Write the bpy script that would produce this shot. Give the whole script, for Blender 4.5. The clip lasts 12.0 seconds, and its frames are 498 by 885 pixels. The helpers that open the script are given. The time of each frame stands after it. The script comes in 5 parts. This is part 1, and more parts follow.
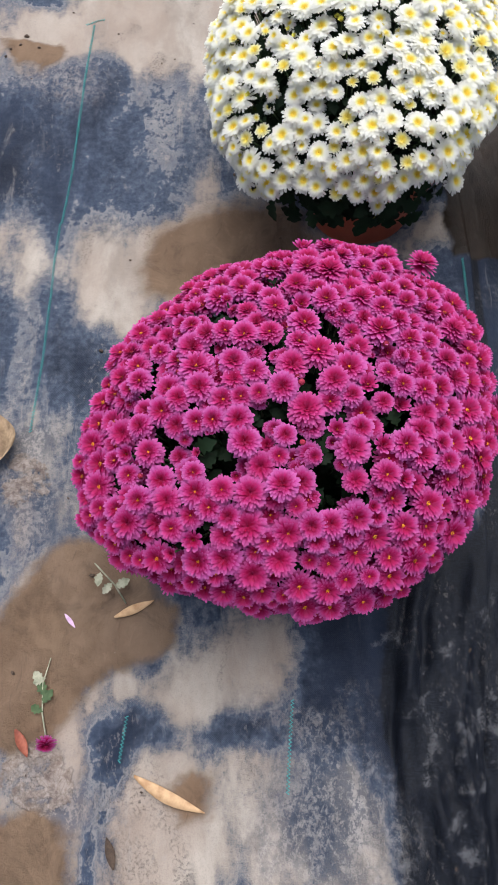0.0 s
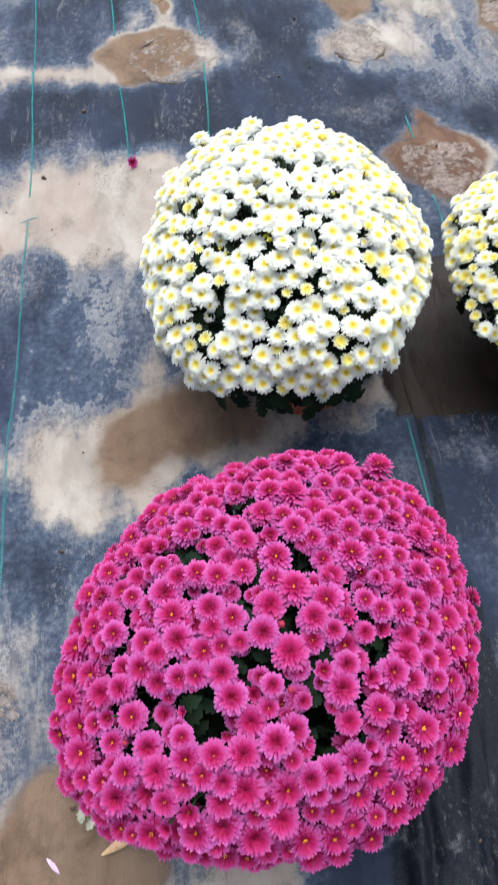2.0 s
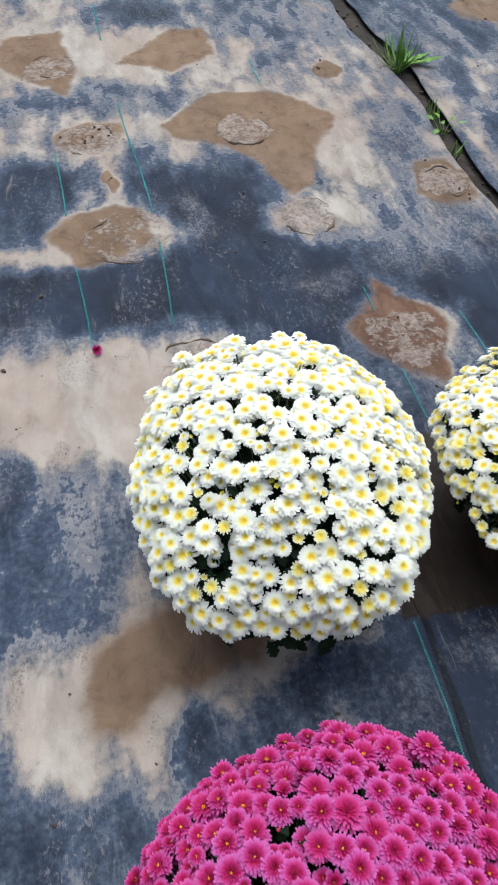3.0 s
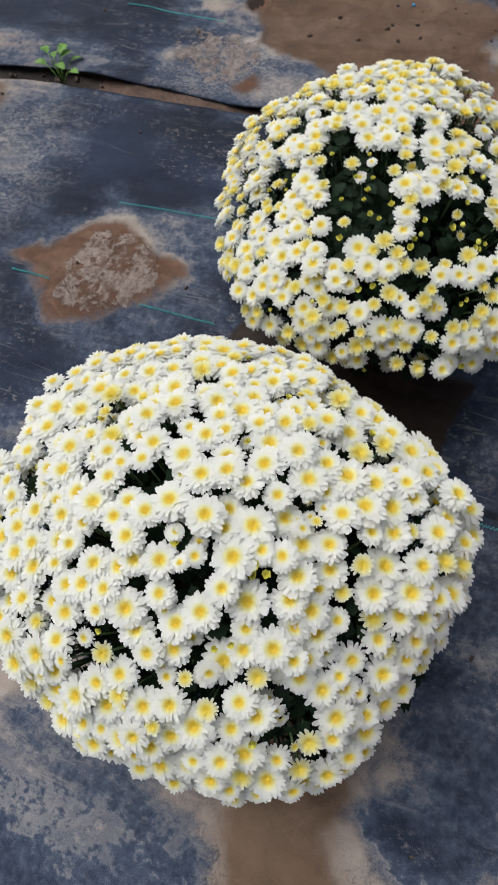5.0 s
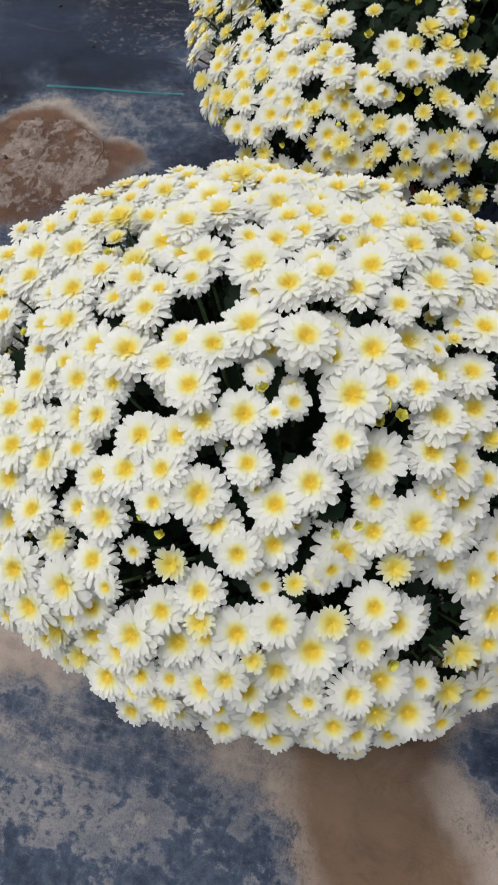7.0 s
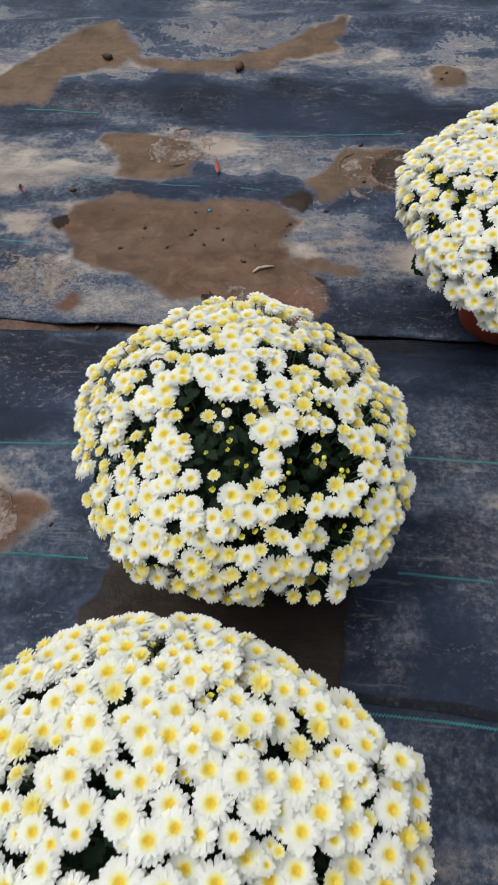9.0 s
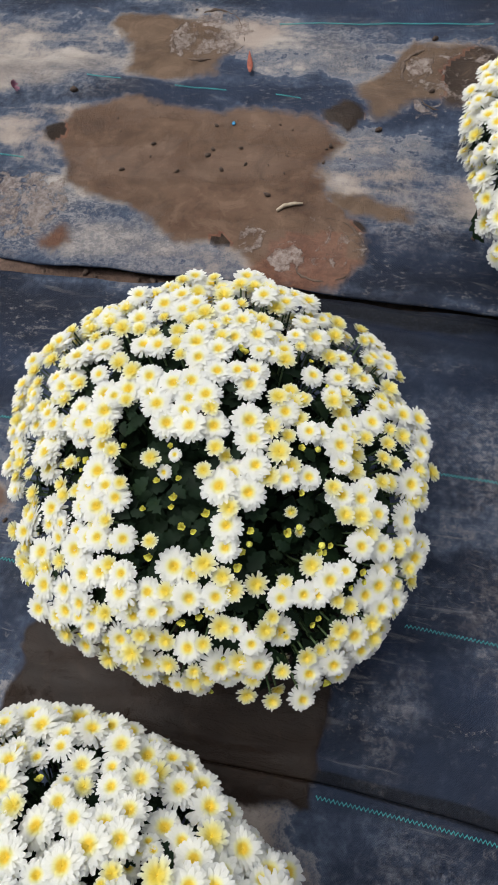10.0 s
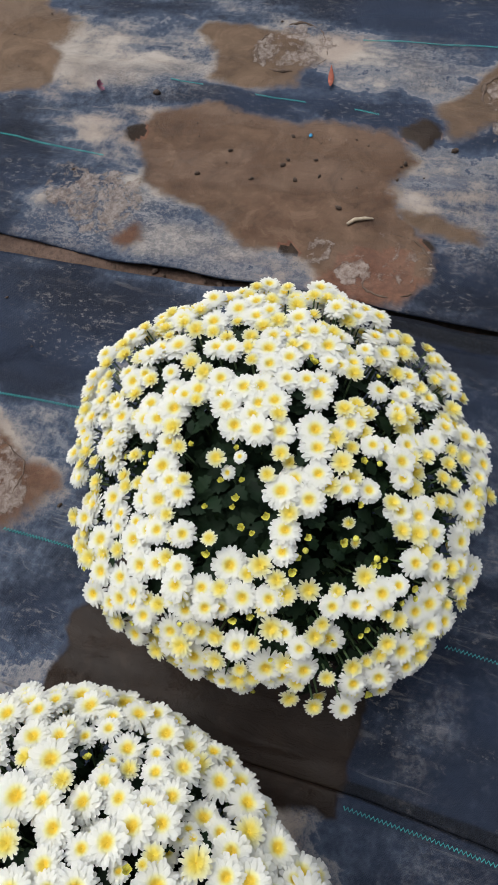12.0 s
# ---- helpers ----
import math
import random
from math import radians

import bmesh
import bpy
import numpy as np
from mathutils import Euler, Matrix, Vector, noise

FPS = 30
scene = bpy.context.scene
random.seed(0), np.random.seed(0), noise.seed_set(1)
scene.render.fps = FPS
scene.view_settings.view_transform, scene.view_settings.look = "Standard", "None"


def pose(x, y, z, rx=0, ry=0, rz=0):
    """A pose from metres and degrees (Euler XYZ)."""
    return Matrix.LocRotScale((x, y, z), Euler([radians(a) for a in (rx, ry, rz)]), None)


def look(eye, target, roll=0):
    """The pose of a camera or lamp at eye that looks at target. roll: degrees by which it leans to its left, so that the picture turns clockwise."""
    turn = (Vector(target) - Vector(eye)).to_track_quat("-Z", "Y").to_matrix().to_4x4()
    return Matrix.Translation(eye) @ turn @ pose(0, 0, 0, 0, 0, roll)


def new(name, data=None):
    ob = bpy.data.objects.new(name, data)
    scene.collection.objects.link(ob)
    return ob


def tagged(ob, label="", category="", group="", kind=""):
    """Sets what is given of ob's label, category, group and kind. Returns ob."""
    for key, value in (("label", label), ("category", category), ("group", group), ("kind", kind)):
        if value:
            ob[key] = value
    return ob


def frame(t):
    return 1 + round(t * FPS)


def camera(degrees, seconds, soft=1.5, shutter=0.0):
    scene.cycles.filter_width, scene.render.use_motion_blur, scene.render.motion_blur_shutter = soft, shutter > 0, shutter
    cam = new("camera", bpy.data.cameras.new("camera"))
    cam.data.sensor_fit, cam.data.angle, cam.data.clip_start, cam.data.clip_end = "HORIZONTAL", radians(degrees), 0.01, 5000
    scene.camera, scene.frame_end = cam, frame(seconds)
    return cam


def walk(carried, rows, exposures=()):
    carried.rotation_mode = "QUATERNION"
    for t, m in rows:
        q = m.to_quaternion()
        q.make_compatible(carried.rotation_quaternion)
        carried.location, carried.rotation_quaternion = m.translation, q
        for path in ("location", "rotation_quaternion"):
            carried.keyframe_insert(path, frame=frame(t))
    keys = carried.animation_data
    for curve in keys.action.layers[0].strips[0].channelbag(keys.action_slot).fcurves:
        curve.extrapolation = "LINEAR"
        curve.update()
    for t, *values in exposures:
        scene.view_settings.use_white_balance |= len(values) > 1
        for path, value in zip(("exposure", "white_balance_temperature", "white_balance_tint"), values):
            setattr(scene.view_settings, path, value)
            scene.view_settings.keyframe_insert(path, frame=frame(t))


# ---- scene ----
cam = camera(40.5, 12.0, shutter=0.15)
PATH = [
    (0, (0.05, 0.378, 1.288), (-0.013, 1.064, -0.589), -6.1),
    (0.5, (0.056, 0.465, 1.176), (0.038, 1.051, -0.736), -10.1),
    (1, (0.066, 0.49, 1.143), (0.085, 1.021, -0.785), -7.8),
    (1.5, (0.065, 0.502, 1.213), (0.093, 1.179, -0.669), -6.2),
    (1.6, (0.060, 0.511, 1.242), (0.089, 1.247, -0.617), -6.0),
    (1.8, (0.038, 0.524, 1.296), (0.097, 1.363, -0.519), -3.0),
    (2, (0.038, 0.551, 1.359), (0.14, 1.48, -0.41), -2.0),
    (2.5, (0.024, 0.666, 1.452), (0.29, 1.778, -0.189), 2.2),
    (2.7, (0.002, 0.735, 1.446), (0.274, 1.863, -0.183), 2.5),
    (4.3, (-0.062, 1.243, 1.297), (0.685, 1.911, -0.433), -7.6),
    (4.5, (-0.052, 1.254, 1.263), (0.675, 1.914, -0.48), -13.2),
    (5, (0.046, 1.256, 1.168), (0.748, 1.794, -0.626), -17.2),
    (5.5, (0.032, 1.284, 1.063), (0.634, 1.685, -0.802), -19.5),
    (6, (-0.011, 1.354, 0.96), (0.605, 1.622, -0.924), -12.2),
    (6.5, (-0.035, 1.401, 0.885), (0.572, 1.675, -1.0), -10.8),
    (6.7, (-0.038, 1.411, 0.896), (0.608, 1.692, -0.976), -10.3),
    (8.3, (0.067, 1.393, 1.212), (1.099, 1.642, -0.482), -9.0),
    (8.5, (0.092, 1.369, 1.251), (1.167, 1.534, -0.428), -6.2),
    (9, (0.227, 1.35, 1.268), (1.299, 1.521, -0.412), -4.6),
    (9.5, (0.435, 1.307, 1.177), (1.306, 1.621, -0.596), -10.9),
    (10, (0.547, 1.269, 1.127), (1.316, 1.594, -0.69), -12.7),
    (10.5, (0.574, 1.233, 1.114), (1.332, 1.548, -0.71), -15.3),
    (11, (0.581, 1.224, 1.143), (1.399, 1.561, -0.65), -13.8),
    (11.5, (0.555, 1.268, 1.125), (1.312, 1.656, -0.685), -14.2),
    (12, (0.532, 1.299, 1.146), (1.291, 1.728, -0.654), -13.7),
]
# stops, kelvin and tint of the clip's camera
EXPOSURES = [(0.0, 1.05, 6350, 10), (0.5, 1.24, 6350, 10), (1.0, 1.42, 6350, 10), (1.5, 1.57, 6200, 8), (2.0, 1.36, 6050, 6), (2.7, 1.10, 6000, 5), (4.3, 0.55, 6350, 9),
             (5.5, 0.46, 6350, 9), (6.7, 0.38, 6450, 9), (8.5, 0.50, 6380, 6), (9.5, 0.55, 6400, 8), (11.0, 0.68, 6400, 9), (12.0, 0.57, 6350, 8)]
walk(cam, [(t, look(eye, target, roll)) for t, eye, target, roll in PATH], EXPOSURES)

# ---- world and light: soft overcast daylight ----
SUN_HEIGHT, SUN_TURN = 70.0, 12.0
world = bpy.data.worlds.new("overcast_sky")
scene.world = world
world.use_nodes = True
wn = world.node_tree
sky = wn.nodes.new("ShaderNodeTexSky")
sky.sky_type, sky.sun_disc = "NISHITA", False
sky.sun_elevation, sky.sun_rotation = radians(SUN_HEIGHT), radians(SUN_TURN)
sky.air_density, sky.dust_density, sky.ozone_density = 1.0, 4.0, 1.0
cloud = wn.nodes.new("ShaderNodeHueSaturation")
cloud.inputs["Saturation"].default_value = 0.5
wn.links.new(sky.outputs[0], cloud.inputs["Color"])
wn.links.new(cloud.outputs[0], wn.nodes["Background"].inputs[0])
wn.nodes["Background"].inputs[1].default_value = 0.085
sun = new("sun", bpy.data.lights.new("sun", "SUN"))
sun.data.energy, sun.data.angle, sun.data.color = 1.7, radians(55), (1.0, 0.99, 0.97)
sun_way = Vector((math.sin(radians(SUN_TURN)) * math.cos(radians(SUN_HEIGHT)), math.cos(radians(SUN_TURN)) * math.cos(radians(SUN_HEIGHT)), math.sin(radians(SUN_HEIGHT))))
sun.matrix_world = look(sun_way * 20, (0, 0, 0))


# ---- materials ----
class Nodes:
    """A small writer of node trees."""

    def __init__(self, name, rough=0.7):
        self.m = bpy.data.materials.new(name)
        self.m.use_nodes = True
        self.t = self.m.node_tree
        self.b = self.t.nodes["Principled BSDF"]
        self.out = self.t.nodes["Material Output"]
        self.b.inputs["Roughness"].default_value = rough

    def put(self, socket, value):
        if isinstance(value, (int, float)):
            socket.default_value = value
        elif isinstance(value, tuple):
            socket.default_value = (*value, 1) if len(value) == 3 and len(socket.default_value) == 4 else value
        else:
            self.t.links.new(value, socket)

    def coords(self, stretch=(1, 1, 1)):
        g = self.t.nodes.new("ShaderNodeNewGeometry")
        mp = self.t.nodes.new("ShaderNodeMapping")
        mp.inputs["Scale"].default_value = stretch
        self.t.links.new(g.outputs["Position"], mp.inputs[0])
        return mp.outputs[0]

    def local(self):
        return self.t.nodes.new("ShaderNodeTexCoord").outputs["Object"]

    def noise(self, scale, detail=4, rough=0.55, at=None, distortion=0.0):
        n = self.t.nodes.new("ShaderNodeTexNoise")
        n.inputs["Scale"].default_value, n.inputs["Detail"].default_value = scale, detail
        n.inputs["Roughness"].default_value, n.inputs["Distortion"].default_value = rough, distortion
        self.t.links.new(at or self.coords(), n.inputs["Vector"])
        return n.outputs[0]

    def cells(self, scale, at=None, feature="F1"):
        n = self.t.nodes.new("ShaderNodeTexVoronoi")
        n.feature = feature
        n.inputs["Scale"].default_value = scale
        self.t.links.new(at or self.coords(), n.inputs["Vector"])
        return n.outputs["Distance"]

    def attr(self, name):
        n = self.t.nodes.new("ShaderNodeAttribute")
        n.attribute_name = name
        return n.outputs["Fac"]

    def chance(self):
        return self.t.nodes.new("ShaderNodeObjectInfo").outputs["Random"]

    def island(self):
        return self.t.nodes.new("ShaderNodeNewGeometry").outputs["Random Per Island"]

    def math(self, op, a, b=0.0, c=0.0):
        n = self.t.nodes.new("ShaderNodeMath")
        n.operation = op
        for s, v in zip(n.inputs, (a, b, c)):
            self.put(s, v)
        return n.outputs[0]

    def span(self, v, a, b, lo=0.0, hi=1.0, smooth=True):
        n = self.t.nodes.new("ShaderNodeMapRange")
        n.interpolation_type = "SMOOTHSTEP" if smooth else "LINEAR"
        for s, x in zip(n.inputs, (v, a, b, lo, hi)):
            self.put(s, x)
        return n.outputs[0]

    def mix(self, f, a, b, blend="MIX"):
        n = self.t.nodes.new("ShaderNodeMix")
        n.data_type, n.blend_type = "RGBA", blend
        self.put(n.inputs[0], f)
        self.put(n.inputs[6], a)
        self.put(n.inputs[7], b)
        return n.outputs[2]

    def bump(self, height, strength, distance, under=None):
        n = self.t.nodes.new("ShaderNodeBump")
        n.inputs["Strength"].default_value, n.inputs["Distance"].default_value = strength, distance
        self.t.links.new(height, n.inputs["Height"])
        if under:
            self.t.links.new(under, n.inputs["Normal"])
        return n.outputs[0]

    def done(self, color=None, rough=None, normal=None, thin=0.0, gloss=0.5):
        self.b.inputs["Specular IOR Level"].default_value = gloss
        for key, v in (("Base Color", color), ("Roughness", rough), ("Normal", normal)):
            if v is not None:
                self.put(self.b.inputs[key], v)
        if thin:
            tr = self.t.nodes.new("ShaderNodeBsdfTranslucent")
            self.put(tr.inputs[0], color)
            mx = self.t.nodes.new("ShaderNodeMixShader")
            mx.inputs[0].default_value = thin
            self.t.links.new(self.b.outputs[0], mx.inputs[1])
            self.t.links.new(tr.outputs[0], mx.inputs[2])
            self.t.links.new(mx.outputs[0], self.out.inputs[0])
        return self.m


def fabric_material():
    """Black-blue woven ground cover, dusted with dried silt and lying mud."""
    n = Nodes("woven_ground_cover")
    pos = n.coords()
    along = n.coords((1.0, 0.55, 1.0))
    # threads of the weave
    weave = n.math("ADD", n.noise(1.0, 2, 0.5, n.coords((900.0, 120.0, 100.0))), n.noise(1.0, 2, 0.5, n.coords((120.0, 700.0, 100.0))))
    split = n.t.nodes.new("ShaderNodeSeparateXYZ")
    n.t.links.new(pos, split.inputs[0])
    cross = n.math("MULTIPLY", n.math("SINE", n.math("MULTIPLY", split.outputs[0], 1750.0)), n.math("SINE", n.math("MULTIPLY", split.outputs[1], 1750.0)))
    big = n.noise(3.2, 5, 0.6, along, 0.4)
    smear = n.noise(9.0, 5, 0.6, n.coords((1.0, 0.22, 1.0)), 0.8)
    mid = n.noise(13.0, 6, 0.62, along, 0.3)
    fine = n.noise(70.0, 5, 0.65, pos)
    grit = n.noise(420.0, 3, 0.6, pos)
    scuff = n.noise(38.0, 5, 0.7, n.coords((1.0, 0.2, 1.0)), 1.2)
    # silt
    s = n.math("ADD", n.attr("sand"), n.math("MULTIPLY", n.math("SUBTRACT", mid, 0.5), 1.9))
    s = n.math("ADD", s, n.math("MULTIPLY", n.math("SUBTRACT", smear, 0.5), 1.1))
    # pale tide marks round the mud
    s = n.math("ADD", s, n.math("MULTIPLY", n.math("MULTIPLY", n.span(n.attr("mud"), 0.12, 0.45), n.span(n.attr("damp"), 0.8, 0.95, 0.6, 0.0)), n.span(n.noise(6.0, 4, 0.6, along, 0.6), 0.42, 0.62, 0.0, 1.0)))
    s = n.math("ADD", s, n.math("MULTIPLY", n.math("SUBTRACT", fine, 0.5), 0.9))
    veil = n.span(s, -0.85, 0.55)
    s2 = n.math("ADD", s, n.math("MULTIPLY", n.math("SUBTRACT", grit, 0.5), 0.8))
    thick = n.span(s2, 0.02, 0.82)
    worn = n.span(n.math("ADD", scuff, n.math("MULTIPLY", s, 0.16)), 0.56, 0.74)
    clean = n.mix(n.span(big, 0.3, 0.7), (0.0034, 0.0050, 0.0118), (0.0150, 0.0245, 0.050))
    # near-black where sand is lowest: folded film, and shade put into the colour
    shaded_film = n.span(n.attr("sand"), -1.25, -0.9, 1.0, 0.0)
    clean = n.mix(n.math("MULTIPLY", shaded_film, 0.9), clean, (0.0028, 0.0032, 0.0048))
    clean = n.mix(n.math("MULTIPLY", n.span(weave, 0.8, 1.3), 0.35), clean, (0.03, 0.036, 0.054))
    clean = n.mix(n.math("MULTIPLY", n.span(cross, 0.1, 0.8), n.span(shaded_film, 0.0, 1.0, 0.22, 0.05)), clean, (0.045, 0.054, 0.078))
    dusty = n.mix(n.span(fine, 0.3, 0.7), (0.058, 0.080, 0.128), (0.118, 0.145, 0.198))
    silt = n.mix(n.span(mid, 0.3, 0.7), (0.255, 0.215, 0.182), (0.395, 0.350, 0.305))
    silt = n.mix(n.math("MULTIPLY", n.span(n.noise(2.6, 4, 0.6, along, 0.5), 0.38, 0.62), 0.6), silt, (0.285, 0.215, 0.172))
    silt = n.mix(n.math("MULTIPLY", n.span(grit, 0.45, 0.75), 0.3), silt, (0.17, 0.135, 0.115))
    col = n.mix(n.math("MULTIPLY", veil, 0.72), clean, dusty)
    col = n.mix(n.math("MULTIPLY", worn, 0.5), col, (0.243, 0.216, 0.198))
    col = n.mix(n.math("MULTIPLY", thick, 0.92), col, silt)
    # pale lines where water stood and drew back
    level = n.math("ADD", s, n.math("MULTIPLY", n.math("SUBTRACT", n.noise(16.0, 4, 0.6, pos, 0.8), 0.5), 0.5))
    tide = n.math("MULTIPLY", n.span(n.math("ABSOLUTE", n.math("SUBTRACT", level, 0.12)), 0.0, 0.16, 1.0, 0.0), n.span(big, 0.42, 0.62))
    col = n.mix(n.math("MULTIPLY", tide, 0.42), col, (0.37, 0.335, 0.305))
    wisp = n.noise(30.0, 6, 0.72, n.coords((1.0, 0.16, 1.0)), 1.6)
    wisps = n.math("MULTIPLY", n.span(wisp, 0.56, 0.66), n.span(n.noise(4.0, 3, 0.5, pos), 0.45, 0.62))
    col = n.mix(n.math("MULTIPLY", wisps, n.span(shaded_film, 0.0, 1.0, 0.24, 0.05)), col, (0.31, 0.285, 0.265))
    # flecks: cloth showing through the silt, and residue on clean cloth
    speck = n.noise(200.0, 7, 0.8, pos)
    blotch = n.noise(8.0, 4, 0.6, along, 0.6)
    through_silt = n.math("MULTIPLY", n.span(speck, 0.535, 0.575), n.span(blotch, 0.53, 0.66))
    residue = n.math("MULTIPLY", n.span(n.noise(95.0, 7, 0.8, n.coords((1.0, 0.6, 1.0))), 0.55, 0.60), n.span(n.noise(6.0, 4, 0.6, along, 0.5), 0.45, 0.62))
    col = n.mix(n.math("MULTIPLY", through_silt, 0.5), col, clean)
    col = n.mix(n.math("MULTIPLY", residue, n.span(shaded_film, 0.0, 1.0, 0.38, 0.22)), col, (0.26, 0.235, 0.22))
    # dried residue flaking off the weave in specks
    lace = n.noise(130.0, 7, 0.78, n.coords((1.0, 0.8, 1.0)), 0.3)
    lace = n.math("ADD", n.math("MULTIPLY", lace, 0.62), n.math("MULTIPLY", n.noise(34.0, 6, 0.7, n.coords((1.0, 0.45, 1.0)), 1.0), 0.38))
    speckled = n.mix(n.span(lace, 0.46, 0.56), n.mix(0.35, clean, dusty), n.mix(0.45, silt, dusty))
    col = n.mix(n.span(n.math("ADD", n.attr("flakes"), n.math("MULTIPLY", n.math("SUBTRACT", fine, 0.5), 0.8)), 0.08, 0.95, 0.0, 0.8), col, speckled)
    # pale scuffs along the creases of the folded film
    scuffed = n.span(n.math("ADD", n.attr("crease"), n.math("MULTIPLY", n.math("SUBTRACT", n.noise(130.0, 7, 0.8, pos, 0.8), 0.5), 1.8)), 1.0, 1.5, 0.0, 0.32)
    col = n.mix(scuffed, col, (0.20, 0.20, 0.215))
    # trampled pot marks
    c = n.math("ADD", n.attr("crust"), n.math("MULTIPLY", n.math("SUBTRACT", fine, 0.5), 1.0))
    c = n.math("ADD", c, n.math("MULTIPLY", n.math("SUBTRACT", n.noise(19.0, 5, 0.6, pos, 0.8), 0.5), 1.7))
    crust = n.span(c, 0.42, 0.62)
    crack = n.cells(60.0, pos, "DISTANCE_TO_EDGE")
    ccol = n.mix(n.span(n.noise(62.0, 6, 0.72, pos, 0.4), 0.34, 0.66), (0.13, 0.092, 0.075), (0.31, 0.262, 0.232))
    ccol = n.mix(n.math("MULTIPLY", n.span(crack, 0.0, 0.06, 1.0, 0.0), 0.35), ccol, (0.10, 0.075, 0.06))
    # mud
    d = n.math("ADD", n.attr("mud"), n.math("MULTIPLY", n.math("SUBTRACT", mid, 0.5), 0.5))
    d = n.math("ADD", d, n.math("MULTIPLY", n.math("SUBTRACT", fine, 0.5), 0.3))
    faded = n.span(n.math("ABSOLUTE", n.math("SUBTRACT", n.attr("damp"), 0.38)), 0.004, 0.012, 1.0, 0.0)
    mud = n.math("ADD", n.math("MULTIPLY", n.span(d, 0.30, 0.68), n.math("SUBTRACT", 1.0, faded)), n.math("MULTIPLY", n.span(d, 0.30, 0.95, 0.0, 1.0), faded))
    rim = n.math("MULTIPLY", n.math("MULTIPLY", n.span(d, 0.33, 0.46), n.span(n.attr("damp"), 0.85, 0.95, 1.0, 0.0)), 0.10)
    damp = n.attr("damp")
    mdry = n.mix(n.span(mid, 0.3, 0.7), (0.160, 0.102, 0.066), (0.205, 0.138, 0.092))
    # darkest wet tone; shade between the white plants is also put into it
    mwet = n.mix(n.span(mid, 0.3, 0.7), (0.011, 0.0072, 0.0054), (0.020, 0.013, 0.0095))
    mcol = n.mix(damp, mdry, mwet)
    red = n.mix(n.span(fine, 0.3, 0.7), (0.085, 0.036, 0.023), (0.15, 0.070, 0.045))
    mcol = n.mix(n.math("MULTIPLY", n.span(damp, 0.52, 0.66), n.span(damp, 0.8, 0.9, 1.0, 0.0)), mcol, red)
    mcol = n.mix(n.span(n.noise(5.0, 5, 0.6, pos, 0.8), 0.35, 0.68, 0.0, 0.45), mcol, n.mix(0.5, mcol, (0.23, 0.155, 0.105)))
    mcol = n.mix(n.math("MULTIPLY", n.span(d, 0.50, 0.64, 1.0, 0.0), 0.35), mcol, (0.06, 0.038, 0.026))
    stain = n.noise(12.0, 6, 0.68, pos, 1.0)
    mcol = n.mix(n.math("MULTIPLY", n.span(stain, 0.50, 0.66), 0.5), mcol, n.mix(0.62, mcol, (0.03, 0.02, 0.016)))
    mcol = n.mix(n.math("MULTIPLY", n.span(stain, 0.36, 0.46, 1.0, 0.0), 0.25), mcol, (0.22, 0.145, 0.10))
    scrape = n.noise(26.0, 6, 0.7, n.coords((1.0, 0.35, 1.0)), 1.5)
    mcol = n.mix(n.math("MULTIPLY", n.span(scrape, 0.60, 0.70), 0.4), mcol, (0.075, 0.05, 0.036))
    mcol = n.mix(n.math("MULTIPLY", n.span(grit, 0.55, 0.8), 0.2), mcol, (0.07, 0.045, 0.035))
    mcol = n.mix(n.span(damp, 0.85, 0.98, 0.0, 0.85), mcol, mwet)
    col = n.mix(rim, col, silt)
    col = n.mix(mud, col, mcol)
    col = n.mix(n.math("MULTIPLY", crust, 0.8), col, ccol)
    rough = n.math("SUBTRACT", n.span(thick, 0.0, 1.0, 0.5, 0.9), n.math("MULTIPLY", shaded_film, 0.06))
    rough = n.math("SUBTRACT", rough, n.math("MULTIPLY", n.math("MULTIPLY", mud, damp), 0.10))
    h = n.math("ADD", n.math("MULTIPLY", thick, 0.5), n.math("MULTIPLY", fine, 0.35))
    h = n.math("ADD", h, n.math("MULTIPLY", grit, n.span(mud, 0.0, 1.0, 0.16, 0.03)))
    h = n.math("SUBTRACT", h, n.math("MULTIPLY", through_silt, n.span(mud, 0.0, 1.0, 0.25, 0.0)))
    h = n.math("ADD", h, n.math("MULTIPLY", scrape, n.math("MULTIPLY", mud, 0.8)))
    h = n.math("ADD", h, n.math("MULTIPLY", n.math("MULTIPLY", cross, n.span(mud, 0.1, 0.5, 1.0, 0.0)), n.span(thick, 0.0, 0.9, 0.06, 0.0)))
    h = n.math("ADD", h, n.math("MULTIPLY", n.math("MULTIPLY", weave, n.span(mud, 0.1, 0.5, 1.0, 0.0)), n.span(thick, 0.0, 0.8, 0.12, 0.0)))
    h = n.math("ADD", h, n.math("MULTIPLY", crust, n.noise(30.0, 5, 0.7, pos)))
    return n.done(col, rough, n.bump(h, 0.8, 0.0055), 0.0, 0.12)


def soil_material(name, dark, light):
    n = Nodes(name, 0.95)
    a, b = n.noise(7.0, 6, 0.6), n.noise(90.0, 5, 0.7)
    col = n.mix(n.span(a, 0.3, 0.7), dark, light)
    col = n.mix(n.math("MULTIPLY", n.span(b, 0.4, 0.7), 0.5), col, tuple(v * 0.4 for v in dark))
    return n.done(col, 0.95, n.bump(n.math("ADD", a, b), 0.9, 0.006))


